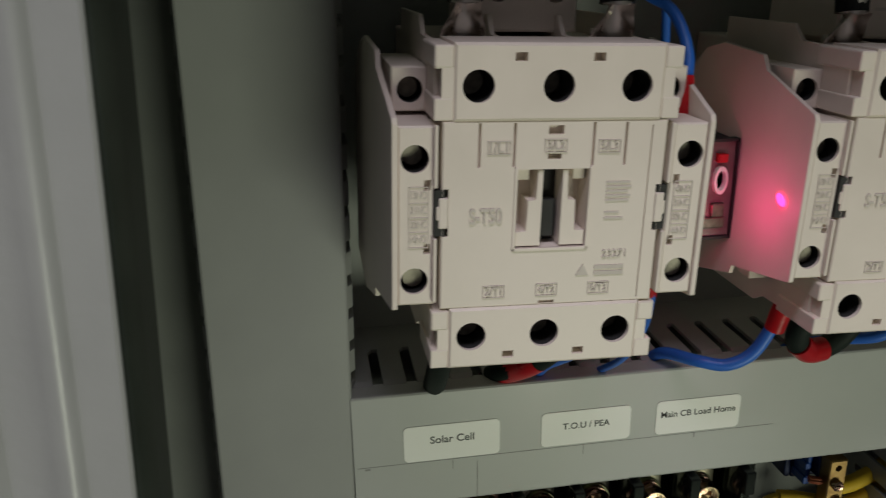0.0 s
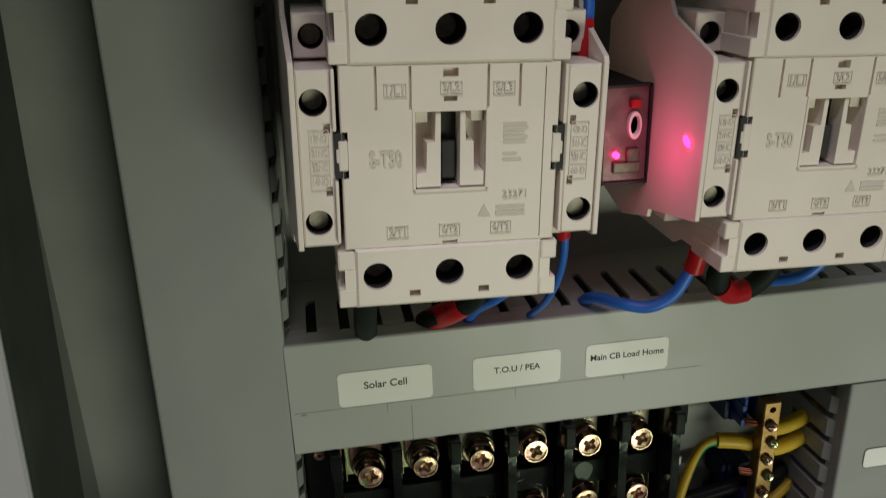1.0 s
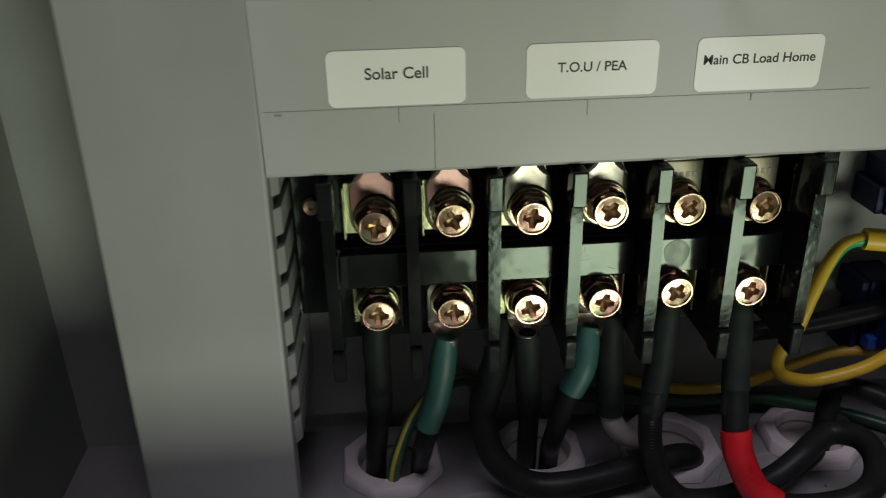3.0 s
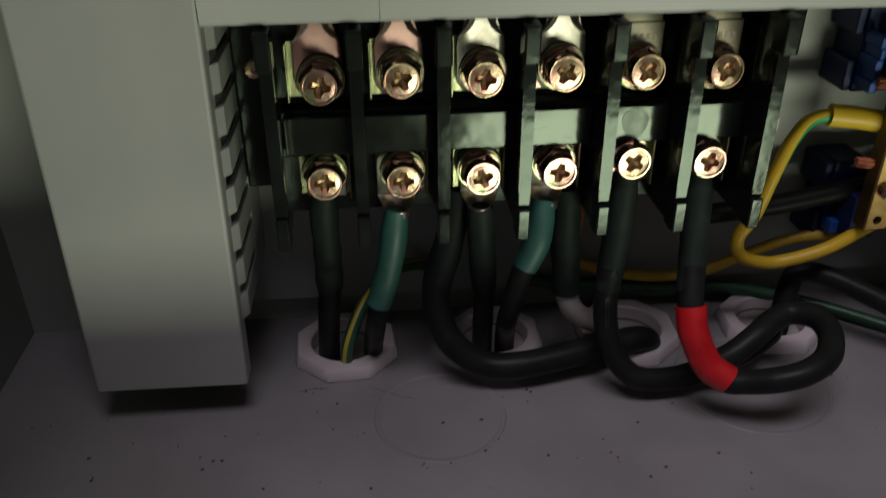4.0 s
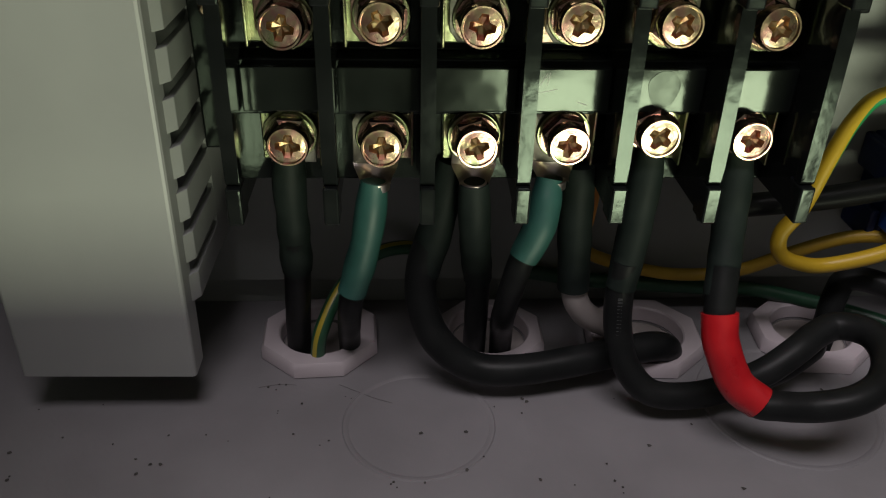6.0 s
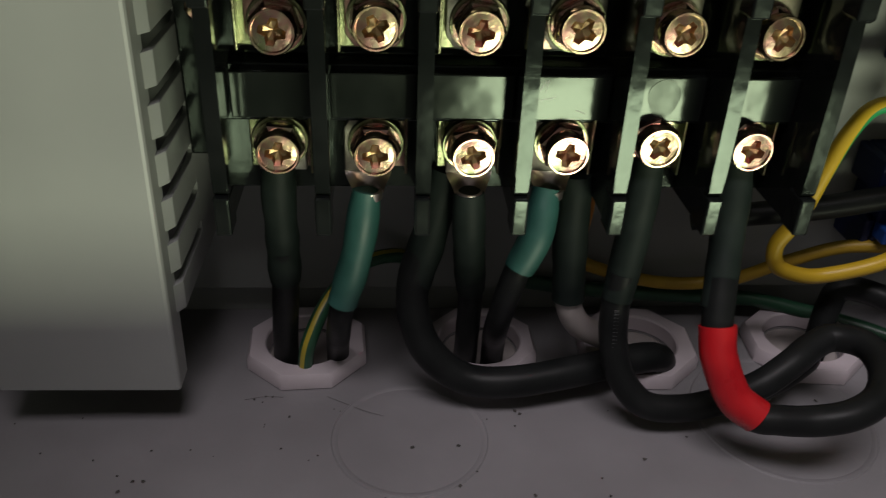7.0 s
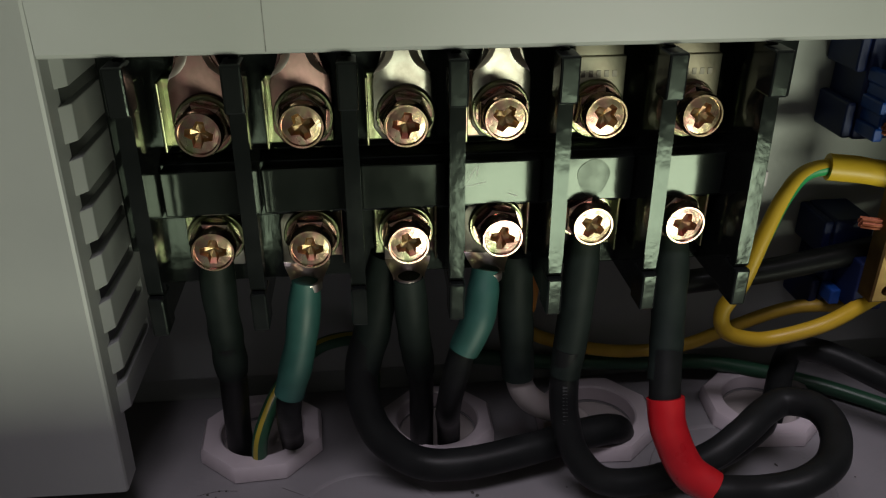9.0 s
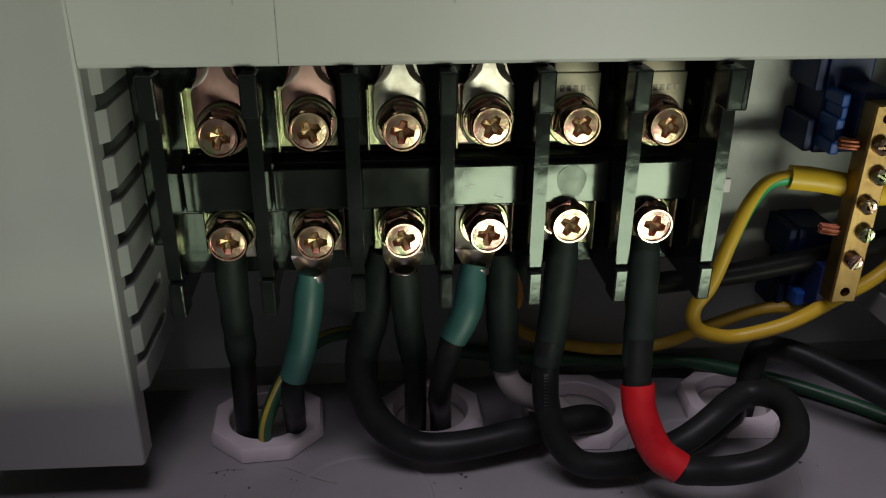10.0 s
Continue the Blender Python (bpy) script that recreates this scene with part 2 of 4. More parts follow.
def tube(bm, pts, r, n=16, steps=8, wobble=0.0, mouth=1.0, twist=0.0):
    """A round cable or sleeve along a smooth line, with UVs round and along it. r: one radius, or one at each end."""
    line = spline(pts, steps)
    r0, r1 = r if isinstance(r, tuple) else (r, r)
    t = bmesh.new()
    uv = t.loops.layers.uv.new("UVMap")
    ref = None
    rings = []
    for i, p in enumerate(line):
        d = (line[min(i + 1, len(line) - 1)] - line[max(i - 1, 0)]).normalized()
        if ref is None:
            ref = d.orthogonal().normalized()
        ref = (ref - d * ref.dot(d)).normalized()
        side = d.cross(ref)
        f = i / (len(line) - 1)
        rad = (r0 + (r1 - r0) * f) * min(1.0, mouth + (1 - mouth) * f / 0.2) + wobble * noise.noise(p * 130)
        rings.append([t.verts.new(p + rad * (math.cos(2 * math.pi * k / n) * ref + math.sin(2 * math.pi * k / n) * side)) for k in range(n)])
    for i, (a, b) in enumerate(zip(rings, rings[1:])):
        for k in range(n):
            f = t.faces.new((a[k], a[(k + 1) % n], b[(k + 1) % n], b[k]))
            for loop, (u, v) in zip(f.loops, ((k / n, i), ((k + 1) / n, i), ((k + 1) / n, i + 1), (k / n, i + 1))):
                loop[uv].uv = (u + twist * v / len(rings), v * 0.1)
    t.faces.new(rings[0])
    t.faces.new(rings[-1])
    if not bm.loops.layers.uv:
        bm.loops.layers.uv.new("UVMap")
    merge(bm, t)
    return bm


def engraved(bm, x0, x1, z0, z1, y, back, rects=(), circles=(), c=0.0008, m=None, n=24):
    """A panel that faces -y with sunk rectangles (x0, x1, z0, z1, depth) and round holes (x, z, radius, depth), its rim chamfered."""
    t = bmesh.new()
    quad = lambda *p: t.faces.new([t.verts.new(q) for q in p])
    ix0, ix1, iz0, iz1 = x0 + c, x1 - c, z0 + c, z1 - c
    squares = [(a - r * 1.2, a + r * 1.2, b - r * 1.2, b + r * 1.2, a, b, r, d) for a, b, r, d in circles]
    clampx = lambda v: min(max(v, ix0), ix1)
    clampz = lambda v: min(max(v, iz0), iz1)
    xs = sorted({ix0, ix1, *[clampx(v) for q in rects for v in q[:2]], *[clampx(v) for q in squares for v in q[:2]]})
    zs = sorted({iz0, iz1, *[clampz(v) for q in rects for v in q[2:4]], *[clampz(v) for q in squares for v in q[2:4]]})
    for xa, xb in zip(xs, xs[1:]):
        for za, zb in zip(zs, zs[1:]):
            cx, cz = (xa + xb) / 2, (za + zb) / 2
            if any(q[0] < cx < q[1] and q[2] < cz < q[3] for q in rects) or any(q[0] < cx < q[1] and q[2] < cz < q[3] for q in squares):
                continue
            quad((xa, y, za), (xb, y, za), (xb, y, zb), (xa, y, zb))
    for a, b, e, f, d in rects:
        a, b, e, f = clampx(a), clampx(b), clampz(e), clampz(f)
        loop = [(a, e), (b, e), (b, f), (a, f)]
        for i in range(4):
            p, q = loop[i], loop[(i + 1) % 4]
            quad((p[0], y, p[1]), (q[0], y, q[1]), (q[0], y + d, q[1]), (p[0], y + d, p[1]))
        quad(*[(p[0], y + d, p[1]) for p in loop])
    for a, b, e, f, cx, cz, r, d in squares:
        a, b, e, f = clampx(a), clampx(b), clampz(e), clampz(f)
        ring = []
        for i in range(n):
            w = 2 * math.pi * i / n
            dx, dz = math.cos(w), math.sin(w)
            k = min(((b - cx) if dx > 0 else (cx - a)) / max(abs(dx), 1e-9), ((f - cz) if dz > 0 else (cz - e)) / max(abs(dz), 1e-9))
            ring.append(((cx + r * dx, cz + r * dz), (cx + k * dx, cz + k * dz)))
        for i in range(n):
            (p, P), (q, Q) = ring[i], ring[(i + 1) % n]
            quad((p[0], y, p[1]), (P[0], y, P[1]), (Q[0], y, Q[1]), (q[0], y, q[1]))
            quad((p[0], y, p[1]), (q[0], y, q[1]), (q[0], y + d, q[1]), (p[0], y + d, p[1]))
            # the corner of the square between two spokes
            if abs(P[0] - Q[0]) > 1e-9 and abs(P[1] - Q[1]) > 1e-9:
                corner = (b if (P[0] + Q[0]) / 2 > cx else a, f if (P[1] + Q[1]) / 2 > cz else e)
                t.faces.new([t.verts.new((v[0], y, v[1])) for v in (P, corner, Q)])
        t.faces.new([t.verts.new((p[0], y + d, p[1])) for p, P in ring])
    o = [(x0, z0), (x1, z0), (x1, z1), (x0, z1)]
    inn = [(ix0, iz0), (ix1, iz0), (ix1, iz1), (ix0, iz1)]
    for i in range(4):
        j = (i + 1) % 4
        quad((inn[i][0], y, inn[i][1]), (inn[j][0], y, inn[j][1]), (o[j][0], y + c, o[j][1]), (o[i][0], y + c, o[i][1]))
        quad((o[i][0], y + c, o[i][1]), (o[j][0], y + c, o[j][1]), (o[j][0], back, o[j][1]), (o[i][0], back, o[i][1]))
    bmesh.ops.remove_doubles(t, verts=t.verts[:], dist=1e-6)
    if m is not None:
        t.transform(m)
    merge(bm, t)
    return bm


def lettering(text, width, material, parent, m, name="lettering", thick=0.00012, bold=0.0, tall=1.0):
    """Raised print that faces -y, centred at the pose m, fitted to a width."""
    cu = bpy.data.curves.new("text", "FONT")
    cu.body, cu.align_x, cu.align_y, cu.extrude = text, "CENTER", "CENTER", 0.01
    cu.offset = bold
    ob = bpy.data.objects.new("text", cu)
    scene.collection.objects.link(ob)
    me = bpy.data.meshes.new_from_object(ob)
    bpy.data.objects.remove(ob)
    bpy.data.curves.remove(cu)
    xs = [v.co.x for v in me.vertices]
    s = width / (max(xs) - min(xs))
    mid = (max(xs) + min(xs)) / 2
    for v in me.vertices:
        v.co = Vector(((v.co.x - mid) * s, -v.co.z / 0.01 * thick, v.co.y * s * tall))
    me.materials.clear()
    me.materials.append(material)
    o = new(name, me)
    o.parent = parent
    o.matrix_local = m
    return o


# ---- the cabinet ----
def sheet(name, boxes, material, r=0.0, label=""):
    bm = bmesh.new()
    for b in boxes:
        box(bm, *b, r=r)
    return tagged(part(name, bm, material), label, kind="structure")


NUTS = [(0.0495, 0.3310, 0.0228), (0.1130, 0.3305, 0.0217), (0.1718, 0.3285, 0.0230), (0.2372, 0.3295, 0.0226)]
SLOPE = 0.017
flat = Matrix(((1, 0, 0, 0), (0, 0, 1, 0), (0, -1, 0, 0), (0, 0, 0, 1)))
bm = bmesh.new()
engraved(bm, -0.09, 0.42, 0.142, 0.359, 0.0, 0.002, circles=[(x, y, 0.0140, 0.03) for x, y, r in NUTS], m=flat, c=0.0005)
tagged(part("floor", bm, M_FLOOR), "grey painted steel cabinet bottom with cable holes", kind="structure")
sheet("wall_back", [(-0.09, 0.42, 0.359, 0.361, -0.002, 0.53)], M_PAINT_LIT, label="grey painted back of the steel cabinet")
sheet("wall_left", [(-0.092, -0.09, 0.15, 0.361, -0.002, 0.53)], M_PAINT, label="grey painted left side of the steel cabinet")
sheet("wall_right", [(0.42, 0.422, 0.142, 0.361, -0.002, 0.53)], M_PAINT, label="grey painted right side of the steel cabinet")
sheet("ceiling", [(-0.092, 0.422, 0.142, 0.361, 0.53, 0.532)], M_PAINT, label="grey cabinet top, unseen, set low to block lamp light")
sheet("mounting_plate", [(-0.030, 0.41, 0.3525, 0.3545, 0.014, 0.497)], M_PAINT_LIT, 0.0004, "grey painted steel mounting plate")
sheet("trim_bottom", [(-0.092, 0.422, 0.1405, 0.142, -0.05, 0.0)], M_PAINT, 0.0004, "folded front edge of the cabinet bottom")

# folded rim of the door opening, with two pressed ridges
bm = bmesh.new()
rim = [(-0.0308, 0.168), (-0.0308, 0.1425), (-0.0314, 0.1418), (-0.0392, 0.1416), (-0.0398, 0.1402), (-0.0408, 0.1392), (-0.0422, 0.1390), (-0.0445, 0.1400), (-0.0480, 0.1412),
       (-0.0530, 0.1412), (-0.0537, 0.1396), (-0.0546, 0.1386), (-0.0560, 0.1384), (-0.0582, 0.1396), (-0.0620, 0.1412), (-0.0960, 0.1420), (-0.0960, 0.1445), (-0.0323, 0.1440), (-0.0323, 0.168)]
prism(bm, rim, "z", -0.05, 0.65)
bm.transform(Matrix(((1, 0, 0.045, -0.0125), (0, 1, 0, 0), (0, 0, 1, 0), (0, 0, 0, 1))))
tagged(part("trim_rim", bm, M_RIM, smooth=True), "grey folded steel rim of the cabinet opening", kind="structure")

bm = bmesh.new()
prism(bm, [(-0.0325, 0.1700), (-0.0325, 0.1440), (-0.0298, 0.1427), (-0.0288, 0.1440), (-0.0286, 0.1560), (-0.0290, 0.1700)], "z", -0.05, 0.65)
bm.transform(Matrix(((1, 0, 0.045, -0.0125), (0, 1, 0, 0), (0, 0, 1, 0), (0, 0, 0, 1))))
tagged(part("trim_seal", bm, M_RIM_SHADE, smooth=True), "dark greenish strip standing in for shade on the rim's inner edge", kind="structure")

# knockouts pressed into the floor
for kx, ky, kr in ((0.0858, 0.286, 0.0256), (0.214, 0.293, 0.031)):
    bm = bmesh.new()
    lathe(bm, [(kr - 0.0022, 0.0), (kr - 0.0012, 0.0005), (kr - 0.0004, 0.0005), (kr, 0.0)], 64, Matrix.Translation((kx, ky, 0)) @ Matrix.Rotation(math.pi / 2, 4, "X"), False)
    tagged(part("knockout_ring", bm, M_FLOOR, smooth=True), "round pressed knockout ridge in the cabinet floor", kind="structure")

rng = random.Random(5)
bm = bmesh.new()
for i in range(110):
    x, y, s = rng.uniform(-0.07, 0.30), rng.uniform(0.20, 0.30), rng.choice((0.00035, 0.0005, 0.0008))
    q = [bm.verts.new((x + s * rng.uniform(0.5, 1.2) * math.cos(a), y + s * rng.uniform(0.5, 1.3) * math.sin(a), 0.0003)) for a in (0, 1.2, 2.5, 3.9, 5.1)]
    top = bm.verts.new((x, y, 0.0003 + 0.5 * s))
    for k in range(5):
        bm.faces.new((q[k], q[(k + 1) % 5], top))
tagged(part("dust_specks", bm, M_DIRT), "dark specks of dirt scattered on the cabinet floor", "dirt", kind="stuff")


hairs = (((0.058, 0.3060), (0.070, 0.2990), (0.077, 0.2960)), ((0.030, 0.3050), (0.037, 0.3065), (0.043, 0.3060)))
bm = bmesh.new()
for line in hairs:
    tube(bm, [(x, y, 0.0003) for x, y in line], 0.00005, 5, 8)
tagged(part("floor_hairs", bm, M_DIRT, smooth=True), "fine dark hairs and lint lying on the floor", "dirt", kind="stuff")
rng2 = random.Random(11)
bm = bmesh.new()
for cx, cy, n in ((0.036, 0.3045, 5), (0.040, 0.2950, 2), (0.060, 0.2985, 2), (0.080, 0.2600, 4), (0.148, 0.2560, 2), (0.020, 0.2800, 2)):
    for i in range(n):
        x, y, w = cx + rng2.gauss(0, 0.0022), cy + rng2.gauss(0, 0.0018), rng2.uniform(0.0002, 0.00045)
        box(bm, x - w, x + w * 0.7, y - w * 0.6, y + w, 0.0001, 0.0001 + w, w * 0.25, 1)
tagged(part("dirt_crumbs", bm, M_DIRT), "small clusters of dark crumbs on the floor", "dirt", kind="stuff")


# ---- the room round the cabinet: unseen, added to bounce and reflect light ----
sheet("room_floor", [(-2.5, 2.5, -1.45, 0.55, -1.15, -1.1)], M_RFLOOR, label="unseen concrete floor added round the cabinet")
sheet("room_ceiling", [(-2.5, 2.5, -1.45, 0.55, 1.4, 1.45)], M_ROOM, label="unseen plain ceiling added over the cabinet")
sheet("room_wall_back", [(-2.5, 2.5, 0.40, 0.45, -1.1, 1.4)], M_ROOM, label="unseen plaster wall added behind the cabinet")
sheet("room_wall_left", [(-2.5, -2.45, -1.4, 0.40, -1.1, 1.4)], M_ROOM, label="unseen plaster side wall, added")
sheet("room_wall_right", [(2.45, 2.5, -1.4, 0.40, -1.1, 1.4)], M_ROOM, label="unseen plaster side wall, added")
sheet("room_wall_front", [(-2.45, 0.305, -1.45, -1.4, -1.1, 1.4), (1.125, 2.45, -1.45, -1.4, -1.1, 1.4),
                         (0.305, 1.125, -1.45, -1.4, -0.42, 1.4), (0.305, 1.125, -1.45, -1.4, -1.1, -0.85)],
      M_ROOM, label="unseen plaster wall added with an opening for the low light")
sheet("ceiling_lamp", [(-0.52, 0.42, -0.46, -0.12, 1.36, 1.4)], M_LABEL, 0.004, "long white lamp housing, added and unseen")


# ---- wiring ducts ----
def duct_cover(parent, length, width, m, label="", mat=M_DUCT):
    """A lid with rounded edges and folded rims, lying along local z, facing -y."""
    bm = bmesh.new()
    w = width
    prof = [(0.0, 0.010), (0.0, 0.0012), (0.0004, 0.0004), (0.0012, 0.0), (w - 0.0012, 0.0), (w - 0.0004, 0.0004), (w, 0.0012), (w, 0.010), (w - 0.0013, 0.010), (w - 0.0013, 0.0016), (0.0013, 0.0016), (0.0013, 0.010)]
    prism(bm, prof, "z", 0.0, length)
    ob = part("cover", bm, mat, parent, label)
    ob.matrix_local = m
    return ob


def duct_wall(parent, length, m, start=0.0, out=1):
    """A slotted side: fingers side by side along local z with a flared lip behind the lid, joined 34 mm down into a solid wall. out: the side the lip flares to."""
    def mirrored(bm):
        if out < 0:
            bm.transform(Matrix.Diagonal((-1, 1, 1, 1)))
        return bm
    bm = bmesh.new()
    prism(bm, [(0.0026, 0.0335), (0.0044, 0.0335), (0.0048, 0.058), (0.0030, 0.058)], "z", start, length)
    backbone = part("duct_side", mirrored(bm), M_DUCT, parent)
    backbone.matrix_local = m
    bm = bmesh.new()
    prism(bm, [(-0.0010, -0.0010), (0.0006, -0.0022), (0.0041, 0.0030), (0.0044, 0.0340), (0.0026, 0.0340), (0.0024, 0.0040)], "z", -0.0049, 0.0049, 0.0003)
    # rounded foot of the slot
    prism(bm, [(0.0280, 0.0047), (0.0340, 0.0047), (0.0340, 0.0094), (0.0328, 0.0072), (0.0308, 0.0056)], "x", 0.0027, 0.0043, 0.0002)
    tooth = part("finger", mirrored(bm), M_DUCT, parent)
    n = int((length - start) / 0.0142)
    tooth.matrix_local = m @ Matrix.Translation((0, 0.0015, start + 0.0050))
    for i in range(1, n):
        twin(tooth, m @ Matrix.Translation((0, 0.0015, start + 0.0050 + 0.0142 * i)), parent)


W = 0.0547
left_duct = thing("wiring_duct", "vertical grey slotted plastic wiring duct with its lid on", "wiring duct", (-0.0405, 0.290, 0.019), "wiring ducts")
left_duct.rotation_euler = (0, math.atan(SLOPE), 0)
duct_cover(left_duct, 0.475, W, Matrix())
duct_wall(left_duct, 0.475, Matrix.Translation((W - 0.0018, 0.0062, 0.0)), 0.0240)
duct_wall(left_duct, 0.475, Matrix.Translation((0.0018, 0.0062, 0.0)), 0.0240, -1)

right_duct = thing("wiring_duct", "short vertical grey slotted wiring duct below the long one", "wiring duct", (0.2880, 0.290, 0.019), "wiring ducts")
duct_cover(right_duct, 0.131, W, Matrix())
duct_wall(right_duct, 0.131, Matrix.Translation((0.0018, 0.0062, 0.0)), 0.0240, -1)
duct_wall(right_duct, 0.131, Matrix.Translation((W - 0.0018, 0.0062, 0.0)), 0.0240)

lying = Matrix(((0, 0, 1, 0), (0, 1, 0, 0), (-1, 0, 0, 0), (0, 0, 0, 1)))
long_duct = thing("wiring_duct", "horizontal grey slotted wiring duct with three stickers on its lid", "wiring duct", (0.0167, 0.2895, 0.2052), "wiring ducts")
duct_cover(long_duct, 0.386, 0.0545, lying, "", M_DUCT_LIT)
duct_wall(long_duct, 0.386, Matrix.Translation((0, 0.0062, -0.0026)) @ lying, 0.0, -1)
duct_wall(long_duct, 0.386, Matrix.Translation((0, 0.0062, -0.0519)) @ lying)

# pencil marks for the stickers
for px, pz, pw, ph in ((0.112, 0.1718, 0.188, 0.00025), (0.0585, 0.1695, 0.0003, 0.005), (0.1165, 0.1695, 0.0003, 0.005), (0.1680, 0.1705, 0.0006, 0.0022), (0.0222, 0.1707, 0.0022, 0.0008), (0.0692, 0.1605, 0.0003, 0.018)):
    bm = bmesh.new()
    box(bm, -pw / 2, pw / 2, -0.00008, 0.0, -ph / 2, ph / 2)
    ob = part("pencil_mark", bm, M_PENCIL, long_duct, "thin grey pencil mark")
    ob.matrix_local = Matrix.Translation((px - 0.0167, 0, pz - 0.2052))


def sticker(x, z, w, h, text, tw, dz, turn=0.0):
    s = thing("sticker", "white rounded sticker with black print on the grey duct lid" if text else "small plain white sticker on the grey duct lid", "sticker", (x, 0.2893, z), "duct stickers")
    s.rotation_euler = (0, radians(turn), 0)
    r = 0.0022
    poly = []
    for cx, cz, a0 in ((w / 2 - r, h / 2 - r, 0), (-w / 2 + r, h / 2 - r, 90), (-w / 2 + r, -h / 2 + r, 180), (w / 2 - r, -h / 2 + r, 270)):
        poly += [(cx + r * math.cos(radians(a0 + 15 * k)), cz + r * math.sin(radians(a0 + 15 * k))) for k in range(7)]
    bm = bmesh.new()
    prism(bm, poly, "y", -0.0001, 0.0001)
    part("paper", bm, M_LABEL, s)
    if text:
        lettering(text, tw, M_TEXT, s, Matrix.Translation((0, -0.00012, dz)), "print", 0.00006, 0.013)
    return s


sticker(0.0583, 0.1808, 0.0412, 0.0168, "Solar Cell", 0.0188, 0.0012)
sticker(0.1173, 0.1810, 0.0402, 0.0164, "T.O.U / PEA", 0.0212, 0.0008)
sticker(0.1690, 0.1810, 0.0395, 0.0164, "Main CB Load Home", 0.0350, 0.0014)
sticker(0.3180, 0.1050, 0.0330, 0.0110, "", 0, 0)


# ---- terminal block ----
X0, PITCH = 0.0476, 0.027
ZT, ZB, YF = 0.1297, 0.0957, 0.2970
block = thing("terminal_block", "black six-pole terminal block with glossy partitions and plated screws", "terminal block", (0, 0, 0))
bm = bmesh.new()
box(bm, 0.0185, 0.2065, 0.338, 0.3523, 0.083, 0.148, 0.0008)
box(bm, 0.0190, 0.0345, 0.3225, 0.3390, 0.0835, 0.1475, 0.0008)
part("base", bm, M_BLACK, block)
bm = bmesh.new()
prism(bm, [(0.338, 0.0765), (0.3150, 0.0765), (0.3150, 0.1005), (0.3075, 0.1010), (0.3075, 0.1175), (0.3150, 0.1180), (0.3150, 0.1500), (0.338, 0.1500)], "x", 0.0335, 0.1985, 0.0005)
part("body", bm, M_BLACK, block)
bm = bmesh.new()
lathe(bm, [(0.0036, 0.338), (0.0036, 0.3368), (0.0028, 0.3358), (0.001, 0.3356), (0.0008, 0.3366)], 20, Matrix.Translation((0.0262, -0.0155, 0.128)))
part("mounting_screw", bm, M_SCREW, block, "small fixing screw in the block's ear", True)

bm = bmesh.new()
T = 0.0024
prism(bm, [(0.338, 0.0765), (0.2925, 0.0765), (0.2905, 0.0785), (0.2905, 0.1485), (0.2925, 0.1500), (0.338, 0.1500)], "x", -T * 0.55, T * 0.55, 0.0003)
curve = [(0.2874 + 0.0009 * max(0.0, (z - 0.100) / 0.0375) ** 2, z) for z in (0.0885 + 0.049 * k / 10 for k in range(11))]
prism(bm, [(0.2915, 0.0875), (0.2882, 0.0875)] + curve + [(0.2890, 0.1385), (0.2915, 0.1385)], "x", -T * 0.85, T * 0.85, 0.0003)
box(bm, -T * 1.05, T * 1.05, 0.2852, 0.2935, 0.1375, 0.1496, 0.0006)
box(bm, -T * 0.9, T * 0.9, 0.2858, 0.2945, 0.0760, 0.0875, 0.0006)
wing = part("partition", bm, M_BLACK, block)
wing.matrix_local = pose(X0 - PITCH / 2, 0, 0)
for i in range(1, 7):
    twin(wing, Matrix.Translation((X0 - PITCH / 2 + PITCH * i, 0.31, 0)) @ pose(0, 0, 0, 0, 0, (0, -0.4, -0.5, -0.7, 0.2, 0.4, 0.3)[i]) @ Matrix.Translation((0, -0.31, 0)), block)
bm = bmesh.new()
box(bm, 0.1990, 0.2075, 0.3000, 0.338, 0.1330, 0.1495, 0.0008)
box(bm, 0.1985, 0.2030, 0.3120, 0.338, 0.0765, 0.1330, 0.0006)
part("end_cap", bm, M_BLACK, block)

bm = bmesh.new()
box(bm, -0.0121, 0.0116, 0.3040, 0.3085, 0.1030, 0.1162, 0.0005)
cover = part("cover_strip", bm, M_STRIP, block, "glossy black cover between the two screw rows")
cover.matrix_local = pose(X0 + 0.0003, 0, 0)
for i in range(1, 6):
    twin(cover, Matrix.Translation((X0 + 0.0003 + PITCH * i, 0.306, 0.1096)) @ pose(0, 0, 0, rng.uniform(-0.8, 0.8), 0, rng.uniform(-0.8, 0.8)) @ Matrix.Translation((0, -0.306, -0.1096)), block)

# a round smudge and fine scratches on two of the covers, pale clips on the last partition
bm = bmesh.new()
prism(bm, [((0.0046 + 0.0004 * math.sin(3 * a)) * math.cos(a), 0.0056 * math.sin(a)) for a in (2 * math.pi * k / 28 for k in range(28))], "y", 0.30388, 0.30402)
o = part("smudge", bm, M_SMUDGE, block, "dull round smudge")
o.matrix_local = pose(X0 + PITCH * 4 + 0.0002, 0, 0.1100)
for a, dx, dz, ln in ((62, -0.0078, 0.0028, 0.0046), (80, -0.0062, 0.0034, 0.0036), (12, -0.0068, -0.0004, 0.0064), (-20, 0.0040, -0.0040, 0.0030)):
    bm = bmesh.new()
    box(bm, -ln / 2, ln / 2, 0.30391, 0.30402, -0.00006, 0.00006)
    o = part("scratch", bm, M_NUT, block)
    o.matrix_local = Matrix.Translation((X0 + PITCH * 3 + dx, 0, 0.1098 + dz)) @ pose(0, 0, 0, 0, -a, 0)
for z in (0.1405, 0.1065):
    bm = bmesh.new()
    box(bm, 0.2030, 0.2092, 0.3060, 0.3075, z - 0.0024, z + 0.0024, 0.0003)
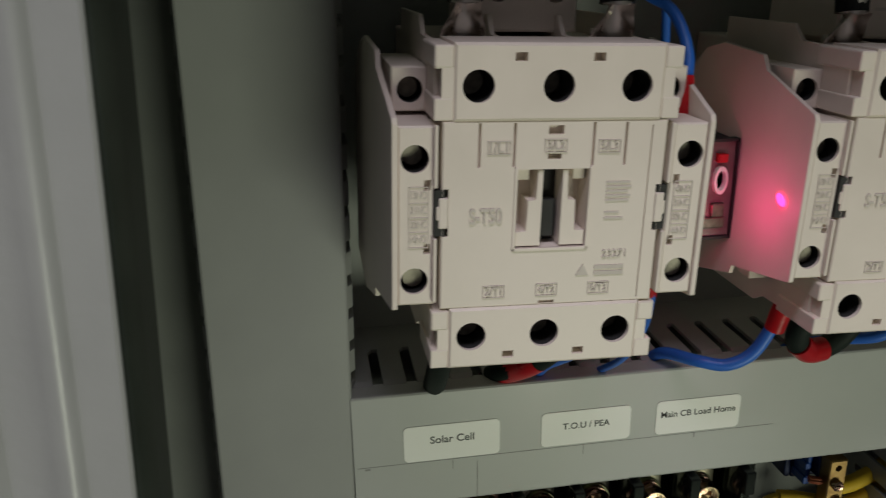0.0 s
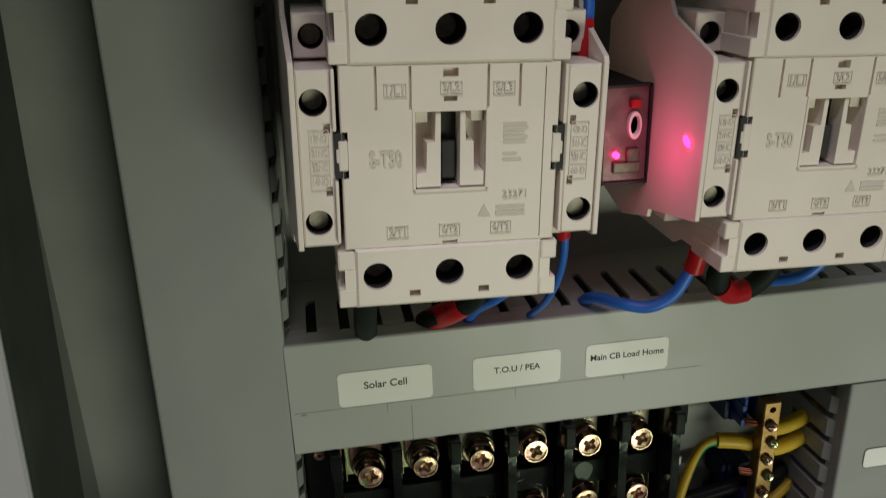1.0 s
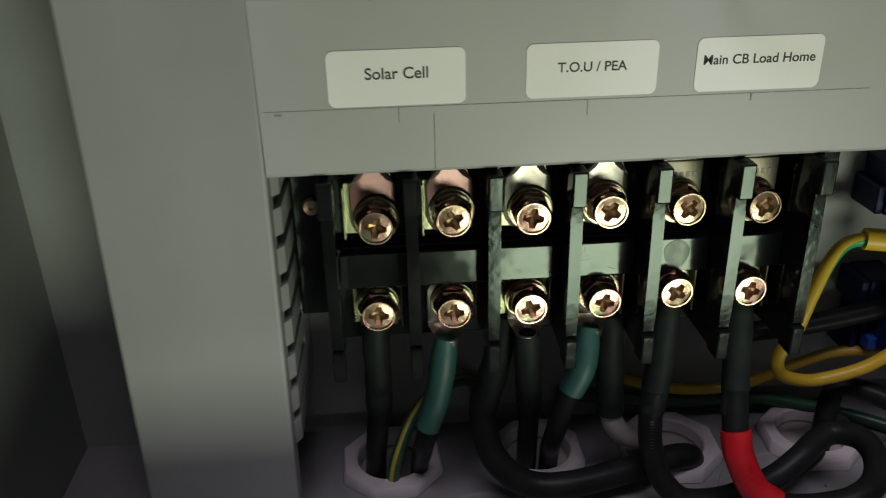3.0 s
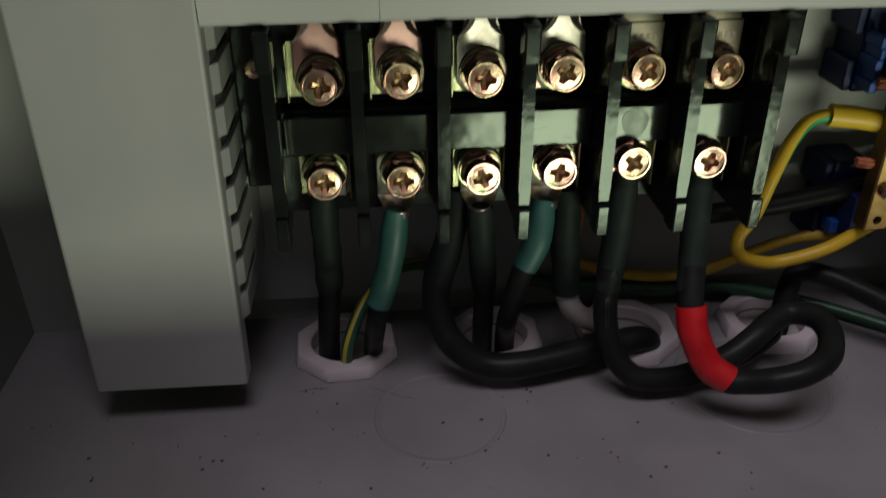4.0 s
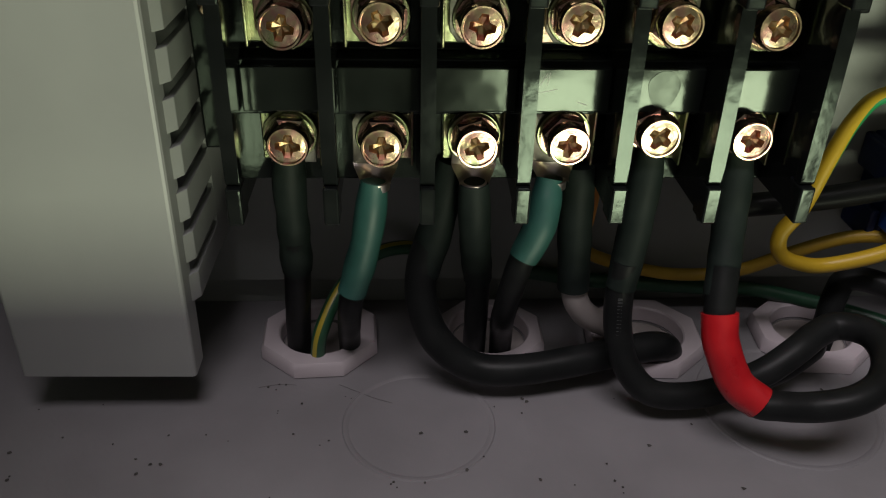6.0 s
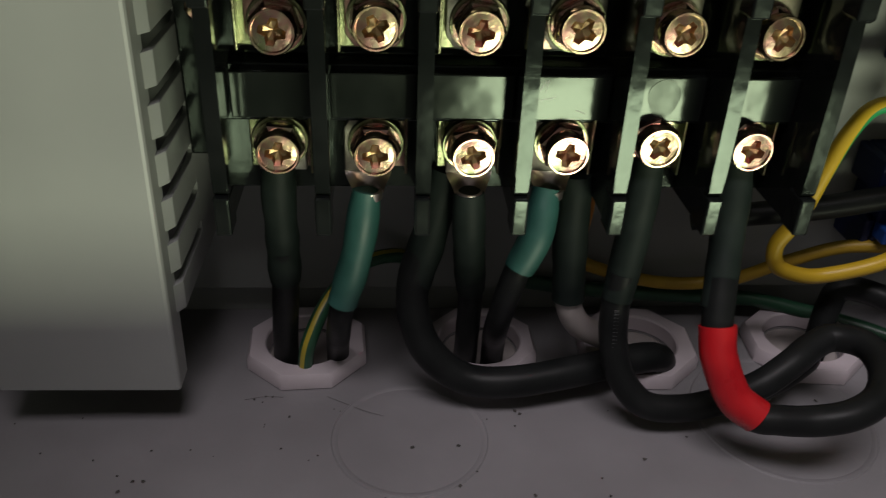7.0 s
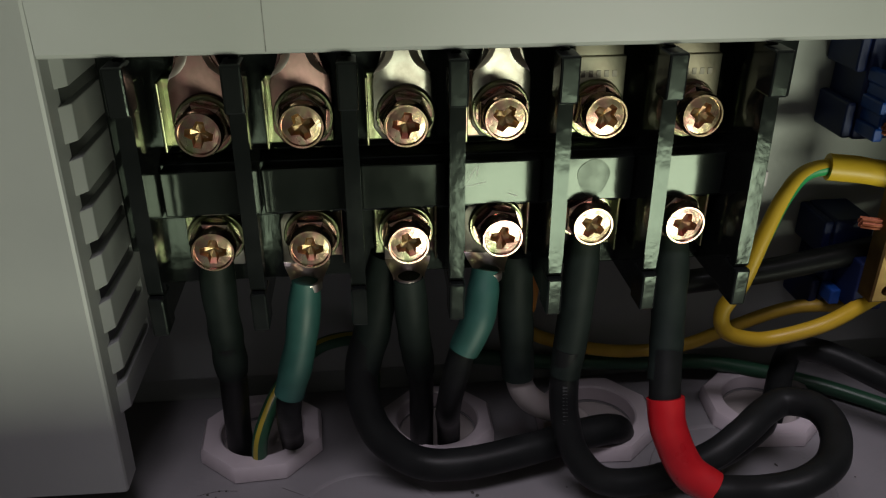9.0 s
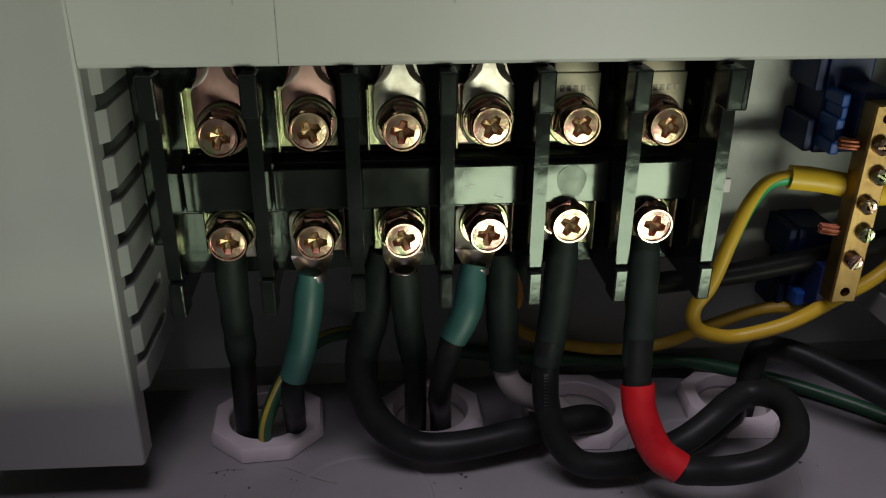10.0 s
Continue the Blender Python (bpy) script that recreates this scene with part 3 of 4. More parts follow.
    part("clip", bm, M_NUT, block, "small pale plastic clip")

bm = bmesh.new()
box(bm, -0.0096, 0.0086, 0.3112, 0.3152, -0.0086, 0.0105, 0.0004)
box(bm, -0.0096, -0.0088, 0.3060, 0.3152, -0.0086, 0.0105, 0.0003)
plate = part("terminal_plate", bm, M_PLATE, block, "gold-green plated terminal plate")
plate.matrix_local = pose(X0, 0, ZT)
for i in range(6):
    if i:
        twin(plate, pose(X0 + PITCH * i, 0, ZT), block)
    twin(plate, pose(X0 + PITCH * i, 0, ZB, 0, 180, 0), block)


def cross_outline(a, b):
    """Outline of a Phillips recess: arm half-width a, reach b, waisted in the corners."""
    out = []
    for k in range(4):
        w = k * math.pi / 2
        for x, z in ((b, -a * 0.75), (b, a * 0.75), (a * 1.25, a * 1.25)):
            out.append((x * math.cos(w) - z * math.sin(w), x * math.sin(w) + z * math.cos(w)))
    return out


def screw_meshes():
    """Head with a raised rim and a cross recess, hexagon collar, spring washer and flat washer. The face is at y = 0, the axis along y."""
    R = 0.0061
    bm = bmesh.new()
    lathe(bm, [(R * 0.83, 0.00075), (R * 0.86, 0.0001), (R * 0.94, 0.0001), (R, 0.0009), (R * 0.985, 0.0048), (R * 0.8, 0.0052)], 40)
    bm.faces.ensure_lookup_table()
    big = [f for f in bm.faces if len(f.verts) > 8]
    bmesh.ops.delete(bm, geom=big, context="FACES_ONLY")
    outer = [bm.verts.new((R * 0.83 * math.cos(2 * math.pi * i / 40), 0.00075, R * 0.83 * math.sin(2 * math.pi * i / 40))) for i in range(40)]
    inner = [bm.verts.new((x, 0.0006, z)) for x, z in cross_outline(0.00125, 0.0036)]
    edges = [bm.edges.new((l[i], l[(i + 1) % len(l)])) for l in (outer, inner) for i in range(len(l))]
    bmesh.ops.triangle_fill(bm, edges=edges, use_beauty=True)
    bmesh.ops.remove_doubles(bm, verts=bm.verts[:], dist=1e-6)
    head = bm
    bm = bmesh.new()
    top = [bm.verts.new((x, 0.0006, z)) for x, z in cross_outline(0.00125, 0.0036)]
    mid = [bm.verts.new((x, 0.0022, z)) for x, z in cross_outline(0.0009, 0.0024)]
    for i in range(12):
        bm.faces.new((top[i], top[(i + 1) % 12], mid[(i + 1) % 12], mid[i]))
    tip = bm.verts.new((0, 0.003, 0))
    for i in range(12):
        bm.faces.new((mid[i], mid[(i + 1) % 12], tip))
    recess = bm
    bm = bmesh.new()
    lathe(bm, [(0.0056, 0.0044), (0.0071, 0.0050), (0.0073, 0.0068), (0.0068, 0.0072)], 6)
    collar = bm
    bm = bmesh.new()
    n = 40
    t = bmesh.new()
    rings = []
    for i in range(n + 1):
        w = 0.14 + (2 * math.pi - 0.28) * i / n
        lift = 0.0007 * i / n
        rings.append([t.verts.new((r * math.cos(w), y + lift, r * math.sin(w))) for r, y in ((0.0045, 0.0072), (0.0072, 0.0072), (0.0072, 0.0088), (0.0045, 0.0088))])
    for a, b in zip(rings, rings[1:]):
        for k in range(4):
            t.faces.new((a[k], a[(k + 1) % 4], b[(k + 1) % 4], b[k]))
    t.faces.new(rings[0])
    t.faces.new(rings[-1])
    merge(bm, t)
    spring = bm
    bm = bmesh.new()
    lathe(bm, [(0.004, 0.0092), (0.0078, 0.0092), (0.0081, 0.0096), (0.0081, 0.0106), (0.004, 0.0108)], 40)
    return head, recess, collar, spring, bm


head, recess, collar, spring, washer = screw_meshes()
first = part("screw", head, M_SCREW, block, "zinc-chromate plated cross-head screw", True)
subs = [part("cross_recess", recess, M_RECESS, first), part("hex_collar", collar, M_SCREW, first), part("spring_washer", spring, M_SCREW, first, "", True), part("washer", washer, M_PLATE, first, "", True)]
offs_t = [(0.0016, -0.0008), (0.0007, 0.0003), (0.0008, -0.0004), (0.0003, 0.0007), (0.0003, 0.0004), (0.0, -0.0002)]
offs_b = [(0.0008, -0.0008), (0.0004, -0.0010), (0.0008, -0.0013), (0.0004, -0.0004), (-0.0004, 0.0018), (-0.0002, 0.0009)]
turns = [12, -25, 8, 30, 38, 24, 5, 0, -18, 12, 34, 15]
for i in range(12):
    k, low = i % 6, i >= 6
    dx, dz = (offs_b if low else offs_t)[k]
    m = Matrix.Translation((X0 + PITCH * k + dx, YF + rng.uniform(-0.0005, 0.0005), (ZB if low else ZT) + dz)) @ pose(0, 0, 0, (-2.0, 0.5, 0.0, -3.0, -4.5, -5.0)[k] if not low else rng.uniform(-1.5, 1.5), turns[i], rng.uniform(-2.5, 2.5))
    if i == 0:
        first.matrix_local = m
        continue
    s = twin(first, m, block)
    for sub in subs:
        twin(sub, Matrix(), s)


def lug_palm(bm, w, up, reach):
    """A crimp lug's flat palm round the screw; up is +1 or -1, reach its length towards the barrel."""
    poly = [(-w * 0.7, -0.0075 * up), (w * 0.7, -0.0075 * up), (w, -0.004 * up), (w, reach * up), (-w, reach * up), (-w, -0.004 * up)]
    prism(bm, poly, "y", 0.3080, 0.3100, 0.0004)


def crimp(bm, w0, w1, z0, z1, y0, y1, curl):
    """The neck between palm and barrel: a channel that narrows from half-width w0 to w1 while its edges curl forward."""
    t = bmesh.new()
    rows = []
    for off in (0.0, 0.0010):
        grid = []
        for i in range(7):
            f = i / 6
            e = f * f * (3 - 2 * f)
            grid.append([t.verts.new(((w0 + (w1 - w0) * e) * k / 6, y0 + (y1 - y0) * e - off - curl * f * abs(k / 6) ** 2.2, z0 + (z1 - z0) * f)) for k in range(-6, 7)])
        rows.append(grid)
    for g in rows:
        for a, b in zip(g, g[1:]):
            for k in range(12):
                t.faces.new((a[k], a[k + 1], b[k + 1], b[k]))
    back, front = rows
    loop = lambda g: g[0][:] + [r[-1] for r in g[1:]] + g[-1][-2::-1] + [r[0] for r in g[-2:0:-1]]
    p, q = loop(back), loop(front)
    for k in range(len(p)):
        t.faces.new((p[k], p[(k + 1) % len(p)], q[(k + 1) % len(p)], q[k]))
    merge(bm, t)
    return bm


def barrel(bm, r, z0, z1, y):
    """The barrel's open mouth at z0 and its wall down to z1."""
    d = z1 - z0
    lathe(bm, [(r - 0.0010, d), (r - 0.0010, 0.0002 * (1 if d > 0 else -1)), (r - 0.0005, 0.0), (r, 0.0002 * (1 if d > 0 else -1)), (r, d)], 24, Matrix.Translation((0, y, z0)) @ Matrix.Rotation(math.pi / 2, 4, "X"), False)
    return bm


def upper_lead(i):
    """Cable that leaves the block upward into the duct, with its lug."""
    x = X0 + PITCH * i + (0.0012 if i == 0 else 0.0005)
    sq = i >= 4
    c = thing("power_cable", "black power cable with a square tinned lug under an upper screw" if sq else "black power cable with a tinned crimp lug under an upper screw", "cable", (x, 0, ZT), "upper block cables")
    bm = bmesh.new()
    if sq:
        lug_palm(bm, 0.0074, 1, 0.0140)
        box(bm, -0.0069, 0.0069, 0.3086, 0.3110, 0.0136, 0.0235, 0.0006, 2, Matrix.Translation((0, 0.309, 0.0136)) @ Matrix.Rotation(-0.35, 4, "X") @ Matrix.Translation((0, -0.309, -0.0136)))
    else:
        prism(bm, [(-0.0057, -0.0075), (0.0057, -0.0075), (0.0081, -0.0040), (0.0081, 0.0090), (0.0072, 0.0116), (0.0053, 0.0148), (0.0044, 0.0180), (0.0042, 0.0240), (-0.0042, 0.0240), (-0.0044, 0.0180), (-0.0053, 0.0148), (-0.0072, 0.0116), (-0.0081, 0.0090), (-0.0081, -0.0040)], "y", 0.3080, 0.3098, 0.0004)
    lug = part("lug", bm, M_TINPINK if i < 2 else (M_TIN_LIT if sq else M_TIN), c, "square tinned lug" if sq else ("tinned crimp lug with a pink reflection put into its colour" if i < 2 else "tinned crimp lug"), True)
    if not sq:
        bm = bmesh.new()
        crimp(bm, 0.0078, 0.0042, 0.0096, 0.0172, 0.3096, 0.3096, 0.0036)
        part("crimp_neck", bm, M_CRIMP_GLINT, lug, "crimped neck with highlights put into its colour", True)
    if sq:
        for k in range(5):
            b = bmesh.new()
            box(b, -0.0006, 0.0006, 0.3078, 0.3081, -0.0009, 0.0009, 0.0)
            o = part("stamped_mark", b, M_SCREWDARK, lug)
            o.matrix_local = pose(-0.0046 + 0.0022 * k, 0, 0.0092)
    bm = bmesh.new()
    tube(bm, [(0, 0.3085, 0.022), (0, 0.311, 0.030), (0.002, 0.318, 0.040), (0.010, 0.325, 0.046), (0.03, 0.327, 0.046)], 0.0046, 14, 5)
    part("insulation", bm, M_CABLE, c, smooth=True)


for i in range(6):
    upper_lead(i)


# ---- cables below the block ----
def lower_lead(label, screw, sleeve_mat, sleeve, cable, r_s=0.0051, r_c=0.0042, cable_mat=M_CABLE, lug=True, extra=None, sleeve_label="", neck=True, lug_dx=0.0):
    """Cable from a lower screw: lug, shrink sleeve, then insulation along the given lines."""
    c = thing("power_cable", label, "cable", sleeve[0], "lower block cables")
    o = Vector(sleeve[0])
    loc = lambda pts: [tuple(Vector(p) - o) for p in pts]
    if lug:
        bm = bmesh.new()
        x = X0 + PITCH * screw + offs_b[screw][0] + lug_dx
        z = ZB + offs_b[screw][1]
        lug_palm(bm, 0.0068, -1, 0.0100 if neck else 0.0095)
        bm.transform(Matrix.Translation(Vector((x, 0, z)) - o))
        palm = part("lug", bm, M_TIN, c, "tinned crimp lug", True)
        if neck:
            bm = bmesh.new()
            crimp(bm, 0.0068, 0.0045, -0.0092, -0.0136, 0.3092, 0.3082, 0.0052)
            barrel(bm, 0.0042, -0.0132, -0.0160, 0.3040)
            bm.transform(Matrix.Translation(Vector((x, 0, z)) - o))
            part("crimp_neck", bm, M_CRIMP_GLINT, palm, "crimped neck with highlights put into its colour", True)
    bm = bmesh.new()
    tube(bm, loc(sleeve), (r_s, r_s * 0.96), 20, 16, 0.0006, 0.88)
    part("shrink_sleeve", bm, sleeve_mat, c, sleeve_label or "heat-shrink sleeve", True)
    bm = bmesh.new()
    tube(bm, loc(cable), r_c, 18, 8, 0.00012)
    part("insulation", bm, cable_mat, c, smooth=True)
    if extra:
        bm = bmesh.new()
        tube(bm, loc(extra[0]), extra[1], 20, 8, 0.0002)
        part("marker_sleeve", bm, extra[2], c, "bright red heat-shrink sleeve", True)
    return c


lower_lead("black sleeved power cable going down into a pale cable gland", 0, M_SLEEVE, [(0.0474, 0.3064, 0.0893), (0.0466, 0.3064, 0.078), (0.0466, 0.3072, 0.064), (0.0462, 0.3105, 0.046)],
           [(0.0466, 0.307, 0.060), (0.0460, 0.3115, 0.044), (0.0430, 0.3220, 0.012), (0.0420, 0.326, -0.025)], 0.0052, 0.0044, neck=False)
lower_lead("power cable with a green shrink sleeve into a pale cable gland", 1, M_GREEN, [(0.0724, 0.3040, 0.0812), (0.0695, 0.3015, 0.062), (0.0645, 0.3008, 0.0432)],
           [(0.069, 0.303, 0.058), (0.0642, 0.3015, 0.0405), (0.0622, 0.3110, 0.0230), (0.0610, 0.3225, 0.0050), (0.0605, 0.326, -0.025)], 0.0049, 0.0040, sleeve_label="green heat-shrink sleeve", lug_dx=-0.0022)
lower_lead("black sleeved power cable going down into a pale cable gland", 2, M_SLEEVE, [(0.1024, 0.3040, 0.0809), (0.1035, 0.3050, 0.062), (0.1060, 0.3140, 0.040)],
           [(0.103, 0.307, 0.066), (0.1060, 0.314, 0.040), (0.1065, 0.319, 0.015), (0.1062, 0.324, -0.025)], 0.0052, 0.0042)
lower_lead("black power cable that bends along the cabinet floor to a gland", 2, M_SLEEVE, [(0.0965, 0.3150, 0.0830), (0.0925, 0.3140, 0.063), (0.0873, 0.3120, 0.043)],
           [(0.0905, 0.313, 0.056), (0.0872, 0.3120, 0.046), (0.0870, 0.3085, 0.034), (0.0920, 0.3030, 0.022), (0.1040, 0.3000, 0.0128), (0.1200, 0.2990, 0.0118), (0.1410, 0.3025, 0.0128), (0.1600, 0.3080, 0.0128), (0.1730, 0.3125, 0.0105), (0.1785, 0.3180, 0.001), (0.179, 0.321, -0.025)],
           0.0058, 0.0054, lug=False)
lower_lead("power cable with a short green shrink sleeve into a gland", 3, M_GREEN, [(0.1254, 0.3040, 0.0818), (0.1228, 0.2985, 0.069), (0.1180, 0.2965, 0.0583)],
           [(0.121, 0.299, 0.066), (0.1172, 0.2975, 0.055), (0.1145, 0.306, 0.030), (0.1160, 0.3190, 0.010), (0.117, 0.325, -0.025)], 0.0048, 0.0041, sleeve_label="green heat-shrink sleeve", lug_dx=-0.0028)
lower_lead("grey cable with a black shrink sleeve behind the others", 3, M_SLEEVE, [(0.1360, 0.3130, 0.0820), (0.1362, 0.3110, 0.066), (0.1378, 0.3085, 0.039)],
           [(0.1370, 0.310, 0.050), (0.1385, 0.3085, 0.036), (0.1440, 0.3110, 0.026), (0.1540, 0.3150, 0.018), (0.1630, 0.3190, 0.009), (0.1665, 0.3215, -0.004), (0.167, 0.323, -0.025)], 0.0056, 0.0044, M_GREYC, lug=False)
looped = lower_lead("black sleeved power cable bent along the floor beside the red sleeve", 4, M_SLEEVE, [(0.1553, 0.3055, 0.0910), (0.1535, 0.3020, 0.070), (0.1503, 0.2975, 0.0465)],
           [(0.1512, 0.2985, 0.056), (0.1502, 0.2975, 0.045), (0.1508, 0.2955, 0.032), (0.1540, 0.2910, 0.020), (0.1620, 0.2870, 0.0118), (0.1750, 0.2870, 0.0098), (0.1900, 0.2895, 0.0108), (0.2080, 0.2945, 0.0140), (0.2205, 0.3010, 0.0170), (0.2280, 0.3110, 0.012), (0.2320, 0.3200, 0.000), (0.232, 0.323, -0.025)], 0.0052, 0.0046, neck=False)
lower_lead("black power cable with a red sleeve looping over the cabinet floor", 5, M_SLEEVE, [(0.1823, 0.3055, 0.0905), (0.1812, 0.2985, 0.070), (0.1782, 0.2870, 0.0500)],
           [(0.1795, 0.291, 0.058), (0.1777, 0.2830, 0.045), (0.1800, 0.2765, 0.032), (0.1885, 0.2705, 0.0222), (0.1960, 0.2670, 0.0228), (0.2050, 0.2622, 0.0268), (0.2150, 0.2615, 0.0300), (0.2250, 0.2670, 0.0320), (0.2318, 0.2790, 0.0330), (0.2318, 0.2900, 0.0330), (0.2250, 0.2965, 0.0310), (0.2170, 0.2940, 0.0292), (0.2090, 0.2890, 0.0268), (0.2000, 0.2860, 0.0215), (0.1930, 0.2860, 0.0170)], 0.0052, 0.0047, neck=False,
           extra=([(0.1778, 0.2835, 0.0462), (0.1785, 0.2790, 0.0375), (0.1835, 0.2735, 0.0265), (0.1905, 0.2695, 0.0220)], 0.0056, M_RED))

for k in range(11):
    bm = bmesh.new()
    box(bm, -0.0007, 0.0007, -0.00015, 0.0003, -0.00045, 0.00045)
    ob = part("cable_print", bm, M_WORNPRINT, looped, "worn pale print")
    f = k / 10
    ob.matrix_local = Matrix.Translation(Vector((0.1494 + 0.0006 * f, 0.2930 - 0.0018 * f * (1 + f) / 2, 0.0447 - 0.0128 * f)) - looped.location) @ pose(0, 0, 0, 8 + 10 * f, 0, -8)

tail = thing("power_cable", "black cable rising from a gland and running off behind", "cable", (0.236, 0.320, 0.0), "lower block cables")
bm = bmesh.new()
tube(bm, [tuple(Vector(p) - Vector((0.236, 0.320, 0.0))) for p in ((0.2335, 0.3190, -0.02), (0.2365, 0.3205, 0.006), (0.2400, 0.3255, 0.0225), (0.2440, 0.3270, 0.0295), (0.2540, 0.3215, 0.0305), (0.2700, 0.3100, 0.0260), (0.2880, 0.2980, 0.0200), (0.3200, 0.2850, 0.0110), (0.3600, 0.2820, 0.0060))], 0.0045, 18)
part("insulation", bm, M_CABLE, tail, smooth=True)


def wire(name, label, category, pts, r, mat, group="", n=12, wob=0.0, twist=0.0):
    o = Vector(pts[0])
    w = thing(name, label, category, pts[0], group)
    bm = bmesh.new()
    tube(bm, [tuple(Vector(p) - o) for p in pts], r, n, 8, wob, 1.0, twist)
    part("insulation", bm, mat, w, smooth=True)
    return w, o


wire("earth_wire", "green and yellow striped earth wire rising out of a gland", "wire",
     [(0.0495, 0.3200, -0.02), (0.0500, 0.3165, 0.006), (0.0525, 0.3175, 0.018), (0.0585, 0.3270, 0.0270), (0.0680, 0.3390, 0.0320), (0.0770, 0.3430, 0.0340), (0.0860, 0.3480, 0.0300), (0.0900, 0.3490, 0.0180), (0.0900, 0.3490, 0.0060)], 0.0027, M_PEG, "earth wires")
wire("earth_wire", "green earth wire lying along the back of the cabinet floor", "wire",
     [(0.125, 0.3480, 0.021), (0.155, 0.3480, 0.0160), (0.1950, 0.3490, 0.0120), (0.2230, 0.3490, 0.0100), (0.2600, 0.3400, 0.0045), (0.2850, 0.3230, 0.0030), (0.3050, 0.3050, 0.0028), (0.34, 0.29, 0.0028)], 0.0030, M_PEG_SHADED, "earth wires")
wire("earth_wire", "yellow earth wire running behind the terminal block to the bar", "wire",
     [(0.143, 0.3450, 0.052), (0.1470, 0.3460, 0.0340), (0.1600, 0.3460, 0.0260), (0.1850, 0.3460, 0.0200), (0.2090, 0.3440, 0.0225), (0.2270, 0.3400, 0.0330), (0.2450, 0.3360, 0.0420), (0.2630, 0.3300, 0.0455)], 0.0025, M_PEY_SHADED, "earth wires")
wire("cable_stub", "short orange sleeved cable behind the terminal block", "cable", [(0.1415, 0.3250, 0.080), (0.1430, 0.3255, 0.066), (0.1425, 0.3265, 0.054)], 0.0040, M_ORANGE)
wire("power_cable", "dark cable crossing behind the earth wires", "cable", [(0.185, 0.3340, 0.055), (0.205, 0.3310, 0.0585), (0.225, 0.3285, 0.0620), (0.241, 0.3280, 0.0650), (0.262, 0.3280, 0.0690), (0.285, 0.3290, 0.074)], 0.0043, M_CABLE)
w, o = wire("earth_wire", "yellow earth wire bent in a wide loop to the brass bar", "wire",
            [(0.2560, 0.3220, 0.1000), (0.2440, 0.3250, 0.1015), (0.2330, 0.3255, 0.1000), (0.2260, 0.3235, 0.0930), (0.2200, 0.3205, 0.0810), (0.2140, 0.3180, 0.0640), (0.2085, 0.3170, 0.0545), (0.2105, 0.3170, 0.0465), (0.2180, 0.3170, 0.0428), (0.2280, 0.3170, 0.0420), (0.2450, 0.3150, 0.0480), (0.2640, 0.3200, 0.0545), (0.2780, 0.3230, 0.0600), (0.2890, 0.3250, 0.0680)], 0.0027, M_PE, "earth wires", 14, 0.0, 0.75)
bm = bmesh.new()
tube(bm, [tuple(Vector(p) - o) for p in ((0.2395, 0.3255, 0.1016), (0.2490, 0.3235, 0.1010), (0.2580, 0.3210, 0.0998))], 0.0043, 16, 6, 0.0002)
part("shrink_sleeve", bm, M_YEL, w, "yellow heat-shrink sleeve", True)

# ---- earth bar on its insulators ----
bar = thing("earth_bar", "brass earth bar with clamp screws on blue insulators", "earth bar", (0.261, 0.311, 0.0945))
bm = bmesh.new()
engraved(bm, -0.0048, 0.0048, -0.0365, 0.0365, 0.0, 0.0075, circles=[(0, z, 0.0018, 0.004) for z in (0.032, -0.032)], c=0.0006)
part("bar", bm, M_BRASS, bar, "brass bar")
bm = bmesh.new()
lathe(bm, [(0.0012, -0.0014), (0.0012, -0.0030), (0.0022, -0.0032), (0.0029, -0.0026), (0.0029, 0.0002)], 20)
box(bm, -0.0026, 0.0026, -0.0034, -0.0026, -0.0004, 0.0004)
clamp = part("clamp_screw", bm, M_SCREW, bar, "plated clamp screw", True)
for i, z in enumerate((0.023, 0.0125, 0.002, -0.0085, -0.019)):
    m = pose(0.0012 if i % 2 else -0.0006, 0, z, 0, 30 * i, 0)
    if i == 0:
        clamp.matrix_local = m
    else:
        twin(clamp, m, bar)
for x0, z0, z1, up in ((-0.0140, 0.0130, 0.0480, True), (-0.0120, -0.0535, -0.0165, False)):
    h = z1 - z0
    bm = bmesh.new()
    box(bm, x0 + 0.0035, 0.006, 0.022, 0.0414, z0, z1, 0.0010)
    ins = part("insulator", bm, M_BLUE_SHADED, bar, "blue plastic insulator with shade put into its colour")
    for za, zb in ((z0 + 0.0004, z0 + h * 0.36), (z0 + h * 0.64, z1 - 0.0004)):
        bm = bmesh.new()
        box(bm, x0, x0 + 0.0033, 0.0225, 0.0412, za, zb, 0.0010)
        part("flange", bm, M_BLUE_SHADED, ins)
    bm = bmesh.new()
    box(bm, -0.0055, 0.0055, 0.0076, 0.0219, z0 + h * 0.25, z0 + h * 0.75, 0.0008)
    part("neck", bm, M_BLUE_SHADED, ins)
    bm = bmesh.new()
    if up:
        for k, (w, dx) in enumerate(((0.0022, 0.0), (0.0016, 0.0004), (0.0021, 0.0002), (0.0015, 0.0006), (0.0020, 0.0004))):
            box(bm, -0.0085 + dx - w, -0.0085 + dx + w * 0.5, 0.0110, 0.0225, 0.0160 + 0.0042 * k, 0.0206 + 0.0042 * k, 0.0008)
    else:
        box(bm, -0.0090, -0.0050, 0.0150, 0.0225, -0.0460, -0.0400, 0.0008)
    part("clip", bm, M_BLUECLIP, ins, "bright blue ribbed clip")
for i, (z, r) in enumerate(((0.0215, 0.0030), (-0.0100, 0.0030))):
    for k in range(7):
        bm = bmesh.new()
        a = 2 * math.pi * k / 6
        q = (0, 0) if k == 6 else (0.0014 * math.cos(a), 0.0014 * math.sin(a))
